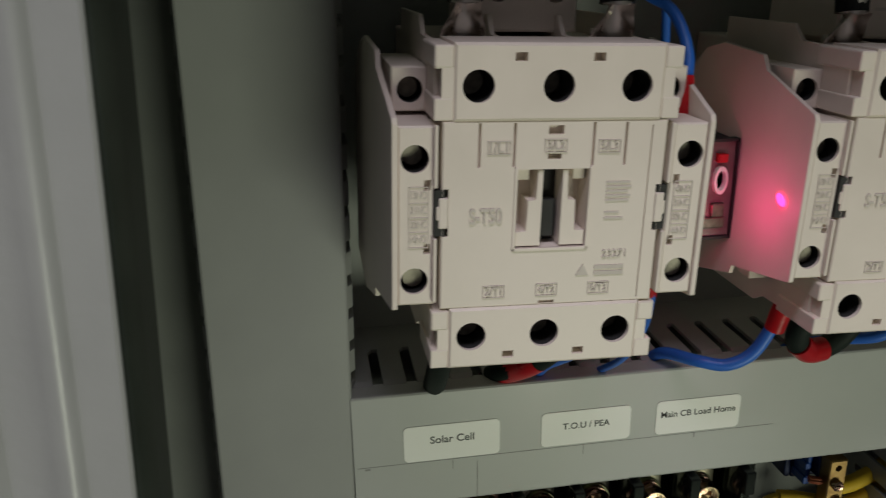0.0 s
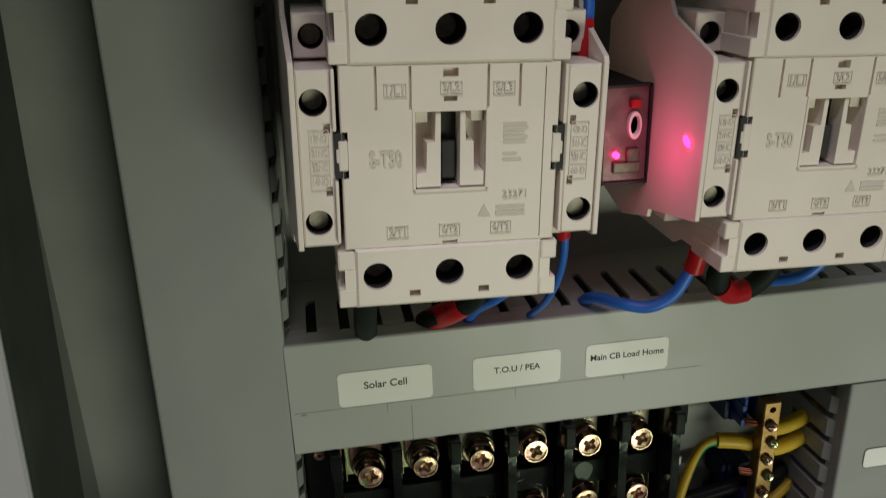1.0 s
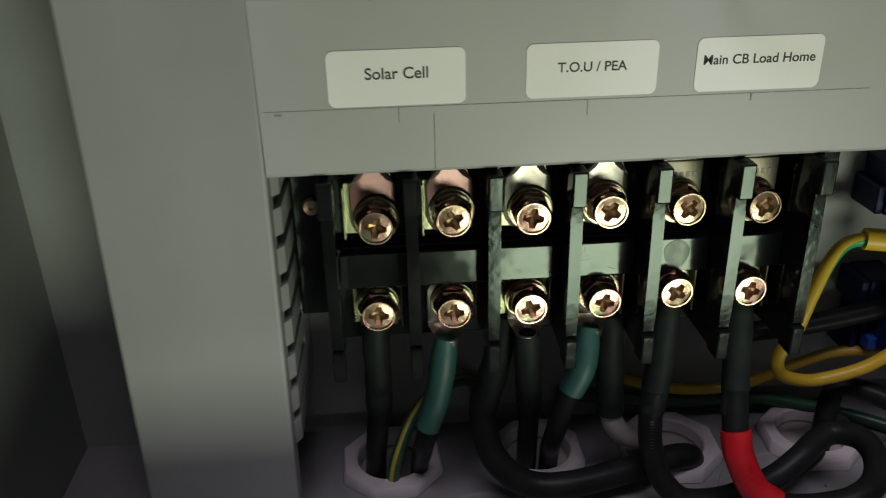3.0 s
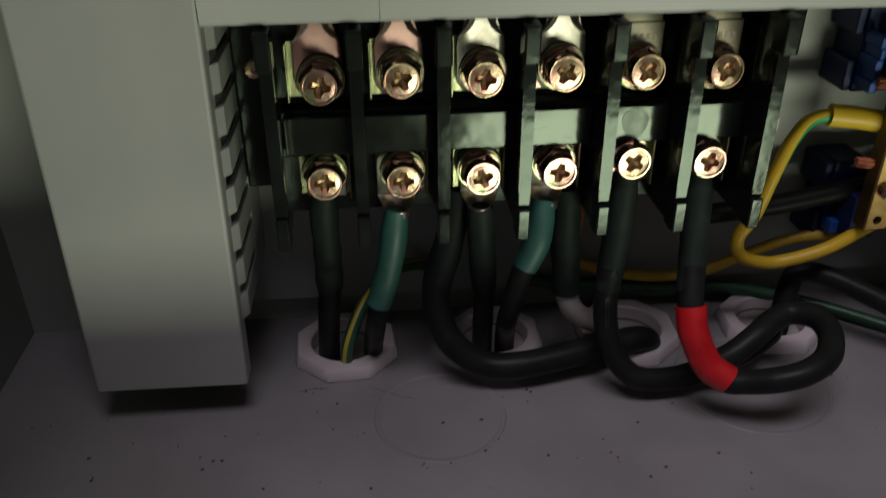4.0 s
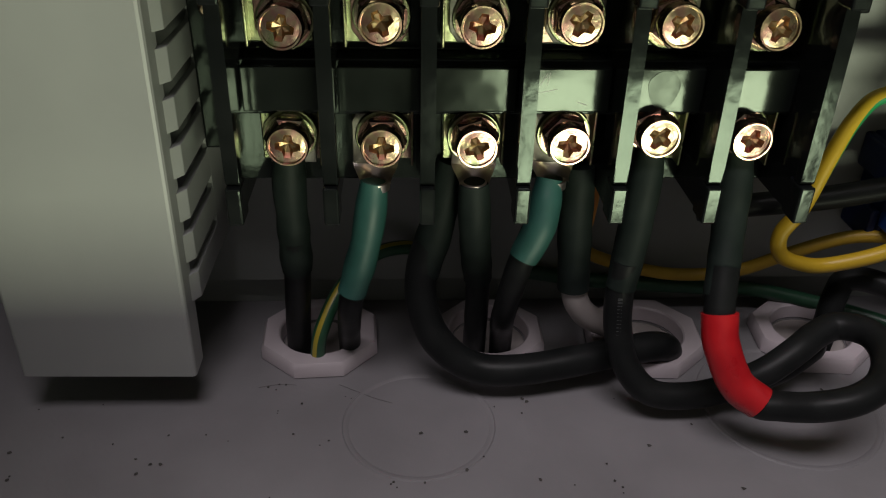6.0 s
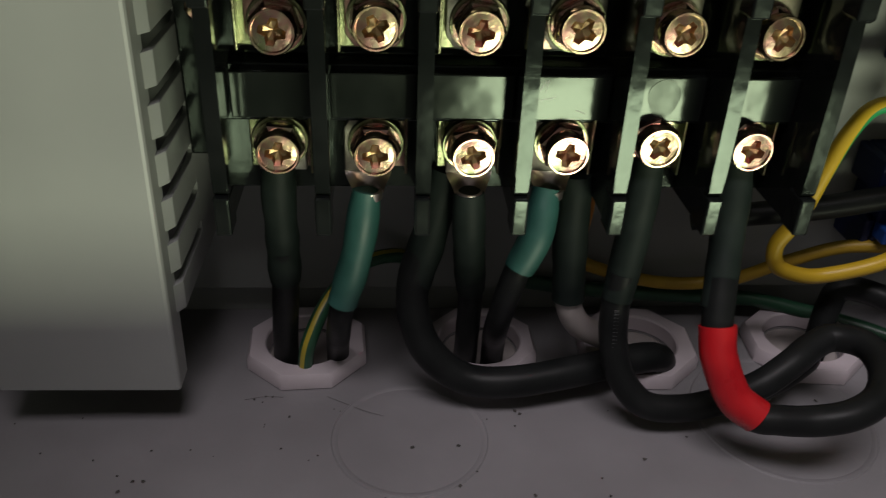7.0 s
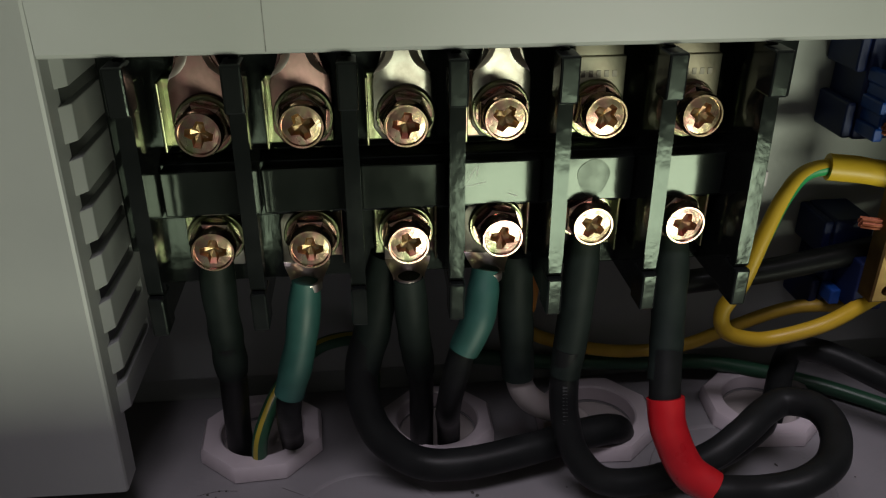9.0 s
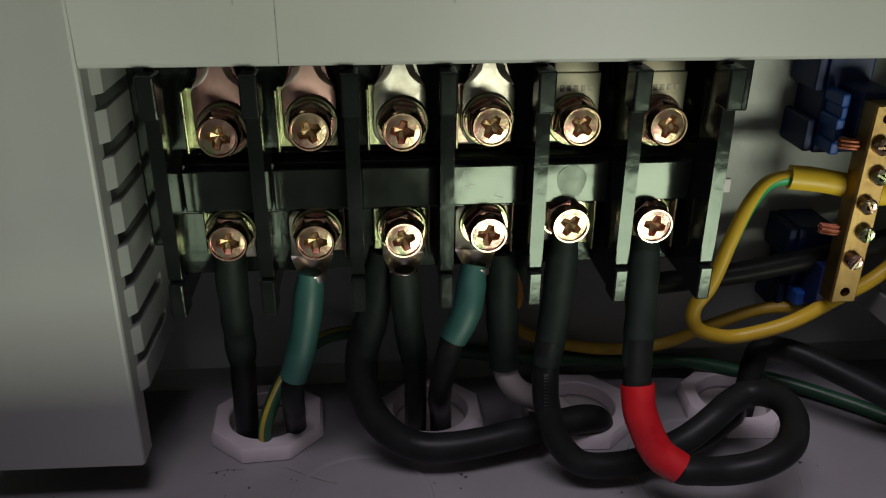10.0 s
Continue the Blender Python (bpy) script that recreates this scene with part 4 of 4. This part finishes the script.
        tube(bm, [(-0.0100, 0.008 + q[0], z + q[1]), (-0.0060, 0.006 + q[0], z + q[1]), (0.0, 0.005 + q[0], z + q[1])], 0.0007, 6, 3)
        part("copper_strand", bm, M_COPPER, bar, "bare copper strand", True)
for z in (0.016, 0.003):
    wire("earth_wire", "yellow sleeved earth wire leaving the brass bar", "wire", [(0.264, 0.317, 0.0945 + z), (0.275, 0.3180, 0.0950 + z), (0.288, 0.3200, 0.0985 + z), (0.300, 0.322, 0.1040 + z)], 0.0042, M_YEL, "earth wires", 14)

# ---- cable gland nuts ----
for gx, gy, gr in NUTS:
    g = thing("gland_nut", "pale octagonal nylon gland nut on the cabinet floor", "gland nut", (gx, gy, 0), "gland nuts")
    bm = bmesh.new()
    n = 8
    a0 = math.pi / 8 + rng.uniform(-0.12, 0.12)
    rings = []
    N = 48
    for r, z, octo in ((gr, 0.0004, True), (gr, 0.0046, True), (gr - 0.0011, 0.0060, True), (0.0153, 0.0062, False), (0.0147, 0.0056, False), (0.0143, 0.0004, False)):
        row = []
        for i in range(N):
            w = a0 + 2 * math.pi * i / N
            k = math.cos(math.pi / n) / math.cos(((w - a0) % (2 * math.pi / n)) - math.pi / n) if octo else 1.0
            row.append(bm.verts.new((r * k * math.cos(w), r * k * math.sin(w), z)))
        rings.append(row)
    for p, q in zip(rings, rings[1:] + rings[:1]):
        for i in range(N):
            bm.faces.new((p[i], p[(i + 1) % N], q[(i + 1) % N], q[i]))
    part("nut", bm, M_NUT, g, "", True)
    bm = bmesh.new()
    lathe(bm, [(0.0142, -0.0010), (0.0140, -0.0006), (0.0136, -0.0008), (0.0135, -0.0200)], 40, Matrix.Rotation(math.pi / 2, 4, "X"))
    part("gland_tube", bm, M_GREYC, g, "grey plastic gland thread", True)


# ---- contactors ----
def contactor(m):
    c = thing("contactor", "cream plastic three-pole contactor with side contact blocks", "contactor", group="contactors")
    # housing
    bm = bmesh.new()
    box(bm, -0.0330, 0.0330, 0.0100, 0.1180, -0.0300, 0.0320, 0.0008)
    box(bm, -0.0340, 0.0340, 0.0300, 0.1180, -0.0455, 0.0480, 0.0010)
    part("housing", bm, M_BEIGE, c)
    for x in (-0.0342, -0.0118, 0.0118, 0.0342):
        for za, zb, zd in ((0.0300, 0.0500, 0.0560), (-0.0280, -0.0480, -0.0520)):
            bm = bmesh.new()
            prism(bm, [(0.0200, za), (0.0900, za), (0.0900, zd), (0.0420, zd), (0.0360, zb), (0.0200, zb)], "x", x - 0.0008, x + 0.0008, 0.0003)
            part("barrier", bm, M_BEIGE, c)
    # shrouds over the terminals
    for sgn, z0, z1 in ((1, 0.0286, 0.0505), (-1, -0.0492, -0.0290)):
        bm = bmesh.new()
        zc = 0.0385 * sgn
        zn = 0.0467 if sgn > 0 else -0.0452
        rects = [(x - 0.0018, x + 0.0018, zn - 0.0012, zn + 0.0012, 0.004) for x in (-0.0115, 0.0115)]
        xr = 0.0374 if sgn > 0 else 0.0362
        engraved(bm, -0.0306, xr - 0.0056, z0, z1, 0.0, 0.024, rects, [(x, zc, 0.0047, 0.020) for x in (-0.0235, 0.0, 0.0235)], 0.0008)
        sh = part("terminal_shroud", bm, M_BEIGE, c)
        zm0, zm1 = z0 + 0.0066, z1 - 0.0072
        for side, xa, xb in ((-1, -0.0362, -0.0306), (1, xr - 0.0056, xr)):
            b = bmesh.new()
            box(b, xa, xb, 0.0004, 0.0240, z0 + 0.0002, zm0, 0.0005)
            box(b, xa, xb, 0.0004, 0.0240, zm1, z1 - 0.0006, 0.0007)
            inner = (xa + 0.0022, xb) if side < 0 else (xa, xb - 0.0022)
            box(b, inner[0], inner[1], 0.0006, 0.0240, zm0 - 0.0004, zm1 + 0.0004)
            part("side_column", b, M_BEIGE, sh)
            b = bmesh.new()
            notch = (xa + 0.0008, xa + 0.0021) if side < 0 else (xb - 0.0021, xb - 0.0008)
            box(b, notch[0], notch[1], 0.0060, 0.0240, zm0 - 0.0002, zm1 + 0.0002)
            part("tab", b, M_BEIGE, sh)
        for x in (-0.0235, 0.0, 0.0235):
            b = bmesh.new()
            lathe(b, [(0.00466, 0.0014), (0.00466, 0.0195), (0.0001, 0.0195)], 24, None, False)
            o = part("terminal_well", b, M_DARK, sh, "dark lining that puts shade into the screw well")
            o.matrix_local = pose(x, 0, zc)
            b = bmesh.new()
            lathe(b, [(0.0046, 0.0185), (0.0046, 0.0150), (0.0038, 0.0146), (0.0008, 0.0148), (0.0001, 0.0148)], 20)
            o = part("terminal_screw", b, M_SCREWDARK, sh, "dull steel recessed screw")
            o.matrix_local = pose(x, -0.005 if sgn < 0 else -0.002, zc)
    # face plate with the window of the moving armature
    bm = bmesh.new()
    win = (-0.0108, 0.0112, -0.0102, 0.0142, 0.010)
    rects = [win, (-0.0231, -0.0222, 0.0150, 0.0280, 0.0016), (-0.0127, -0.0118, 0.0150, 0.0280, 0.0016), (0.0113, 0.0122, 0.0150, 0.0280, 0.0016), (0.0213, 0.0222, 0.0150, 0.0280, 0.0016),
             (-0.0022, 0.0025, 0.0245, 0.0272, 0.0030), (-0.0020, 0.0022, 0.0172, 0.0188, 0.0030), (-0.0024, 0.0026, -0.0286, -0.0275, 0.001),
             (-0.0335, -0.0314, -0.0058, 0.0088, 0.0070), (0.0326, 0.0345, -0.0058, 0.0088, 0.0070), (0.0296, 0.0300, -0.0280, 0.0270, 0.0009)]
    engraved(bm, -0.0335, 0.0345, -0.0290, 0.0286, 0.0006, 0.012, rects, (), 0.0004)
    face = part("face_plate", bm, M_BEIGE, c)
    for k in (-1, 1):
        bm = bmesh.new()
        f = lambda v: 0.0002 + v * k
        prism(bm, [(f(0.0030), -0.0098), (f(0.0108), -0.0098), (f(0.0108), -0.0052), (f(0.0074), -0.0052), (f(0.0074), 0.0045), (f(0.0047), 0.0045), (f(0.0047), 0.0138), (f(0.0030), 0.0138)], "y", 0.0012, 0.010, 0.0002)
        part("window_guide", bm, M_BEIGE, face)
        bm = bmesh.new()
        xa, xb = sorted((f(0.0068), f(0.0106)))
        box(bm, xa, xb, 0.0035, 0.010, 0.0104, 0.0138, 0.0002)
        part("window_stop", bm, M_BEIGE, face)
    bm = bmesh.new()
    box(bm, -0.0028, 0.0032, 0.0085, 0.0098, -0.0100, 0.0140)
    box(bm, -0.0020, 0.0024, 0.0045, 0.0090, -0.0080, 0.0040, 0.0004)
    part("armature", bm, M_DARK, face, "dark armature in the window")
    bm = bmesh.new()
    box(bm, -0.0117, 0.0121, 0.0002, 0.0012, -0.0110, -0.0102)
    box(bm, -0.0117, -0.0109, 0.0002, 0.0012, -0.0110, 0.0148)
    box(bm, 0.0113, 0.0121, 0.0002, 0.0012, -0.0110, 0.0148)
    part("window_frame", bm, M_BEIGE, face)
    for k in (-1, 1):
        bm = bmesh.new()
        xa, xb = sorted((-0.0023 * k, 0.0006 * k))
        box(bm, xa, xb, 0.0001, 0.008, -0.0047, 0.0047, 0.0005)
        xa, xb = sorted((-0.0006 * k, 0.0013 * k))
        box(bm, xa, xb, 0.0003, 0.008, -0.0022, 0.0022, 0.0005)
        o = part("latch", bm, M_BEIGE, c, "cream snap latch")
        o.matrix_local = pose(0.0338 * k + (0.0012 if k > 0 else 0), 0, 0.0015)
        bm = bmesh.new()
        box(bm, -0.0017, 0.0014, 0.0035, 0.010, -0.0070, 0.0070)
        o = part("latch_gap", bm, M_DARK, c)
        o.matrix_local = pose(0.0338 * k + (0.0012 if k > 0 else 0), -0.0028, 0.0015)
    for k in (-1, 1):
        for za, zb in ((0.0092, 0.0276), (-0.0266, -0.0062)):
            bm = bmesh.new()
            xa, xb = sorted((0.0347 * k + (0.0012 if k > 0 else 0), 0.0358 * k + (0.0012 if k > 0 else 0)))
            box(bm, xa, xb, 0.0002, 0.0120, za, zb, 0.0003)
            part("rail", bm, M_BEIGE, c)
    lettering("S-T50", 0.0100, M_INK, face, pose(-0.0200, 0.0004, 0.0000), "print", 0.0002, 0.022, 1.55)
    lettering("23271", 0.0078, M_INK, face, pose(0.0210, 0.0004, -0.0130), "print", 0.0002, 0.0, 1.05)
    for x, z, wd in ((-0.0168, 0.0208, "1/L1"), (0.0003, 0.0212, "3/L2"), (0.0168, 0.0208, "5/L3"), (-0.0168, -0.0240, "2/T1"), (0.0, -0.0240, "4/T2"), (0.0168, -0.0240, "6/T3")):
        bm = bmesh.new()
        for q in ((-0.0034, 0.0034, 0.0018, 0.0020), (-0.0034, 0.0034, -0.0020, -0.0018), (-0.0034, -0.0032, -0.0020, 0.0020), (0.0032, 0.0034, -0.0020, 0.0020)):
            box(bm, q[0], q[1], 0.0003, 0.0007, q[2], q[3])
        o = part("print_frame", bm, M_INK, face, "framed terminal mark")
        o.matrix_local = pose(x, 0, z)
        lettering(wd, 0.0052, M_INK, face, pose(x, 0.0004, z), "print", 0.0002, 0.015, 1.25)
    for x0, x1, z, h in ((0.0168, 0.0243, 0.0098, 0.0003), (0.0168, 0.0248, 0.0084, 0.0003), (0.0168, 0.0236, 0.0070, 0.0003), (0.0168, 0.0246, 0.0056, 0.0003), (0.0168, 0.0240, 0.0042, 0.0003),
                         (0.0168, 0.0214, 0.0004, 0.0003), (0.0168, 0.0228, -0.0014, 0.0003), (0.0150, 0.0245, -0.0172, 0.0006), (0.0150, 0.0245, -0.0192, 0.0006)):
        bm = bmesh.new()
        box(bm, x0, x1, 0.0003, 0.0007, z - h, z + h)
        part("print_bar", bm, M_INK, face)
    bm = bmesh.new()
    prism(bm, [(0.0092, -0.0197), (0.0112, -0.0160), (0.0132, -0.0197)], "y", 0.0003, 0.0007)
    part("print_mark", bm, M_INK, face, "small grey maker's mark")
    # side contact blocks
    for k, words in ((-1, ("13NO", "21NC", "22NC", "14NO")), (1, ("43NO", "31NC", "32NC", "44NO"))):
        bm = bmesh.new()
        e = 0.0022 if k > 0 else 0.0
        xa, xb = sorted((0.0352 * k + e, 0.0462 * k + e))
        rects = [(0.0410 * k + e - 0.0035 * k - 0.001, 0.0410 * k + e - 0.0035 * k + 0.001, s * 0.0098 - 0.0016, s * 0.0098 + 0.0016, 0.003) for s in (-1, 1)]
        engraved(bm, xa, xb, -0.0278, 0.0272, 0.0020, 0.030, rects, [(0.0412 * k + e, z, 0.0042, 0.016) for z in (0.0176, -0.0200)], 0.0006)
        box(bm, xa, xb, 0.0290, 0.0850, -0.0380, 0.0300, 0.0005)
        engraved(bm, xa, xb, 0.0285, 0.0420, 0.0200, 0.060, (), [(0.0405 * k + e, 0.0350, 0.0040, 0.012)], 0.0005)
        aux = part("contact_block", bm, M_BEIGE, c, "cream side contact block")
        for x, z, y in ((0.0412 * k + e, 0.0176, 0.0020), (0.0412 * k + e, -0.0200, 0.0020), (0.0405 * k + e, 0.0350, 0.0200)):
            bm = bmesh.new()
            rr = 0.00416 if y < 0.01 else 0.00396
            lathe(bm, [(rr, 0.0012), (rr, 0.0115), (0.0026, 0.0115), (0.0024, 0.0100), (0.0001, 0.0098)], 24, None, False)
            o = part("terminal_well", bm, M_DARK, aux, "dark lining that puts shade into the screw well")
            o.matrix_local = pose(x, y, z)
            bm = bmesh.new()
            lathe(bm, [(0.0037, 0.0085), (0.0037, 0.0055), (0.0031, 0.0050), (0.0008, 0.0052), (0.0001, 0.0052)], 20)
            o = part("terminal_screw", bm, M_SCREWDARK, aux, "dull steel recessed screw")
            o.matrix_local = pose(x, y + (0.0018 if z > 0 else -0.0010), z)
        bm = bmesh.new()
        prof = [(0.0012, -0.0288), (0.0012, 0.0278), (0.0022, 0.0296), (0.0315, 0.0400), (0.0345, 0.0455), (0.0600, 0.0480), (0.0725, 0.0450), (0.0845, 0.0345), (0.0845, -0.0360), (0.0600, -0.0440), (0.0370, -0.0385), (0.0365, -0.0345), (0.0020, -0.0290)]
        xs = sorted((0.0462 * k, 0.0480 * k))
        prism(bm, prof, "x", xs[0] + e, xs[1] + e, 0.0004)
        bm.transform(Matrix(((1, 0.055 * k, 0, 0), (0, 1, 0, 0), (0, 0, 1, 0), (0, 0, 0, 1))))
        part("side_wall", bm, M_BEIGE, aux)
        bm = bmesh.new()
        x = 0.0400 * k + e
        for q in ((x - 0.0030, x + 0.0030, 0.0092, 0.0094), (x - 0.0030, x + 0.0030, -0.0094, -0.0092), (x - 0.0030, x - 0.0028, -0.0094, 0.0094), (x + 0.0028, x + 0.0030, -0.0094, 0.0094), (x - 0.0028, x + 0.0028, 0.0044, 0.00455), (x - 0.0028, x + 0.0028, -0.0001, 0.0001), (x - 0.0028, x + 0.0028, -0.00455, -0.0044)):
            box(bm, q[0], q[1], 0.0017, 0.0021, q[2], q[3])
        part("print_frame", bm, M_INK, aux)
        for i, wd in enumerate(words):
            lettering(wd, 0.0048, M_INK, aux, pose(x, 0.0019, 0.0068 - 0.0045 * i), "print", 0.0002, 0.02, 1.7)
    c.matrix_world = m
    return c


C1 = Matrix.Translation((0.0778, 0.2220, 0.2985)) @ pose(0, 0, 0, 0, 1.9, 0)
C2 = Matrix.Translation((0.2173, 0.2345, 0.2915)) @ pose(0, 0, 0, 0, 1.9, 0)
c1 = contactor(C1)
c2 = copy_thing(c1, C2)
for cm in (C1, C2):
    for x in (-0.0225, 0.0262):
        p = thing("power_cable", "black cable with a tinned lug rising from a contactor terminal", "cable", group="contactor cables")
        bm = bmesh.new()
        box(bm, -0.0062, 0.0062, 0.0320, 0.0345, 0.0400, 0.0525, 0.0005)
        crimp(bm, 0.0072, 0.0038, 0.0500, 0.0605, 0.0320, 0.0320, 0.0085)
        barrel(bm, 0.0046, 0.0600, 0.0650, 0.0280)
        part("lug", bm, M_TIN_LIT_TOP, p, "tinned crimp lug in a tin lightened as if lit", True)
        bm = bmesh.new()
        tube(bm, [(0, 0.0285, 0.0605), (0, 0.031, 0.075), (0.002, 0.040, 0.11), (0.002, 0.050, 0.195)], 0.0056, 16)
        part("insulation", bm, M_CABLE, p, smooth=True)
        p.matrix_world = cm @ pose(x, 0, 0)
    s = thing("surge_unit", "cream plastic plug-on unit above the contactor terminals", "contactor unit", group="plug-on units")
    bm = bmesh.new()
    engraved(bm, -0.0165, 0.0185, 0.0505, 0.0820, 0.0440, 0.0900, (), [(x, 0.0640, 0.0042, 0.014) for x in (-0.0085, 0.0110)], 0.0008)
    part("case", bm, M_BEIGE, s)
    for q in range(2):
        b = bmesh.new()
        box(b, -0.0030, 0.0030, 0.0437, 0.0442, 0.0605 + 0.004 * q, 0.0617 + 0.004 * q)
        o = part("print_bar", b, M_INK, s)
        o.matrix_local = pose(0.0012, 0, 0)
    s.matrix_world = cm

# relay with its red indicator between the contactors
rel = thing("relay", "small relay with a clear cover lit red inside", "relay", (0.1568, 0.2700, 0.2880))
bm = bmesh.new()
box(bm, -0.0095, 0.0095, 0.0060, 0.0880, -0.0190, 0.0190, 0.0006)
part("body", bm, M_DARK, rel)
bm = bmesh.new()
for q in ((-0.0098, 0.0098, 0.0186, 0.0196), (-0.0098, 0.0098, -0.0196, -0.0186), (-0.0098, -0.0090, -0.0196, 0.0196), (0.0090, 0.0098, -0.0196, 0.0196)):
    box(bm, q[0], q[1], 0.0040, 0.0080, q[2], q[3])
part("frame", bm, M_DARK, rel, "thin black frame")
bm = bmesh.new()
box(bm, -0.0088, 0.0088, 0.0052, 0.0062, -0.0184, 0.0184)
part("window", bm, surface("relay_window", (0.14, 0.10, 0.10), (0.22, 0.16, 0.16), 0.25, 0, 120), rel, "pale relay interior")
bm = bmesh.new()
lathe(bm, [(0.0034, 0.0052), (0.0034, 0.0030), (0.0024, 0.0028), (0.0022, 0.0052)], 24)
bm.transform(Matrix.Diagonal((0.8, 1, 1.6, 1)))
ob = part("coil_ring", bm, M_LABEL, rel, "pale oval coil former", True)
ob.matrix_local = pose(0.0030, 0, 0.0040)
bm = bmesh.new()
box(bm, 0.0010, 0.0052, 0.0030, 0.0056, 0.0108, 0.0142, 0.0004)
part("flag", bm, M_RED, rel, "small red flag")
bm = bmesh.new()
box(bm, -0.0050, 0.0064, 0.0036, 0.0056, -0.0150, -0.0105, 0.0006)
box(bm, 0.0004, 0.0056, 0.0030, 0.0056, -0.0105, -0.0050, 0.0006)
part("contact_carrier", bm, M_SCREWDARK, rel, "dull metal contact carrier")
for lx, lz, s in ((-0.0040, -0.0075, 0.0013),):
    bm = bmesh.new()
    lathe(bm, [(s, 0.0050), (s, 0.0030), (s * 0.6, 0.0022), (0.0001, 0.0020)], 16)
    ob = part("led", bm, M_LED, rel, "glowing red light-emitting diode", True)
    ob.matrix_local = pose(lx, 0, lz)
led_light = bpy.data.lights.new("relay_led_light", "POINT")
led_light.energy, led_light.color, led_light.shadow_soft_size = 0.0095, (1.0, 0.04, 0.24), 0.002
new("relay_led_light", led_light).location = (0.1520, 0.2520, 0.2860)
ind = thing("indicator_lamp", "tiny glowing red disc standing in for the LED's reflection on the wall", "indicator", (0.1683, 0.2465, 0.2912))
bm = bmesh.new()
lathe(bm, [(0.0021, 0.0), (0.0019, 0.0005), (0.0008, 0.0008), (0.0001, 0.0008)], 20, Matrix.Rotation(math.pi / 2, 4, "Z"))
bm.transform(Matrix.Rotation(0.5, 4, "X") @ Matrix.Diagonal((0.85, 1.4, 0.85, 1)))
part("lens", bm, M_LED, ind, smooth=True)

# ---- control wiring by the contactors ----
def control(label, pts, r, mat, ferrule=None):
    w, o = wire("control_wire", label, "wire", pts, r, mat, "control wires")
    if ferrule:
        bm = bmesh.new()
        tube(bm, [tuple(Vector(p) - o) for p in ferrule[0]], ferrule[1], 14, 5)
        part("ferrule_sleeve", bm, M_RED, w, "red ferrule sleeve", True)


control("blue control wire entering the contactor's upper side", [(0.1285, 0.2450, 0.3300), (0.1310, 0.2500, 0.3420), (0.1290, 0.2600, 0.3550), (0.1210, 0.2750, 0.3650), (0.1150, 0.3000, 0.40)], 0.0019, M_BLUE, ([(0.1280, 0.2430, 0.3230), (0.1283, 0.2440, 0.3290), (0.1288, 0.2460, 0.3350)], 0.0028))
control("blue control wire rising behind the contactor", [(0.1325, 0.2700, 0.3000), (0.1330, 0.2720, 0.3400), (0.1320, 0.2750, 0.3700), (0.1310, 0.2900, 0.41)], 0.0016, M_BLUE)
control("blue control wire with a red ferrule down into the duct", [(0.1250, 0.2500, 0.2720), (0.1262, 0.2560, 0.2450), (0.1250, 0.2720, 0.2220), (0.1240, 0.3000, 0.2010), (0.1240, 0.315, 0.190)], 0.0015, M_BLUE, ([(0.1246, 0.2485, 0.2760), (0.1250, 0.2510, 0.2660), (0.1256, 0.2540, 0.2560)], 0.0026))
control("thin blue control wire behind the contactor", [(0.1100, 0.2950, 0.2500), (0.1110, 0.3050, 0.2250), (0.1130, 0.3120, 0.2020), (0.113, 0.315, 0.190)], 0.0014, M_BLUE)
control("blue power wire bending down into the duct", [(0.1220, 0.2650, 0.2440), (0.1130, 0.2690, 0.2330), (0.1040, 0.2750, 0.2240), (0.0980, 0.2900, 0.2120), (0.0960, 0.305, 0.196)], 0.0026, M_BLUE)
control("blue wire looping from a red ferrule into the duct", [(0.1865, 0.2660, 0.2420), (0.1845, 0.2680, 0.2300), (0.1790, 0.2700, 0.2190), (0.1700, 0.2730, 0.2135), (0.1600, 0.2790, 0.2135), (0.1520, 0.2950, 0.2100), (0.1500, 0.31, 0.196)], 0.0026, M_BLUE, ([(0.1875, 0.2640, 0.2460), (0.1868, 0.2655, 0.2390), (0.1858, 0.2670, 0.2310)], 0.0040))
control("blue wire under the contactor", [(0.2560, 0.2720, 0.2360), (0.2430, 0.2750, 0.2200), (0.2300, 0.2850, 0.2140), (0.2200, 0.300, 0.205), (0.216, 0.31, 0.196)], 0.0026, M_BLUE)
for label, pts, tip in (("black cable from the contactor into the duct slots", [(0.0545, 0.2560, 0.2600), (0.0520, 0.2640, 0.2400), (0.0510, 0.2780, 0.2200), (0.0520, 0.2980, 0.2020), (0.0525, 0.31, 0.190)], None),
                        ("black cable with a red sleeved bend at the duct", [(0.1000, 0.2580, 0.2600), (0.0980, 0.2650, 0.2420), (0.0950, 0.2740, 0.2260), (0.0870, 0.2850, 0.2150), (0.0780, 0.3000, 0.2040), (0.077, 0.31, 0.192)], [(0.0918, 0.2785, 0.2212), (0.0885, 0.2830, 0.2168), (0.0850, 0.2890, 0.2122), (0.0815, 0.295, 0.2080)]),
                        ("black cable in a low loop beneath the contactor", [(0.2080, 0.2660, 0.2480), (0.2000, 0.2720, 0.2260), (0.2080, 0.2760, 0.2150), (0.2220, 0.2780, 0.2170), (0.2300, 0.2760, 0.2300), (0.2330, 0.27, 0.248)], [(0.2020, 0.2735, 0.2200), (0.2085, 0.2760, 0.2148), (0.2160, 0.2772, 0.2145)])):
    w, o = wire("power_cable", label, "cable", pts, 0.0047, M_SLEEVE, "contactor cables", 16)
    if tip:
        bm = bmesh.new()
        tube(bm, [tuple(Vector(p) - o) for p in tip], 0.0052, 16, 6)
        part("marker_sleeve", bm, M_RED, w, "red heat-shrink sleeve", True)
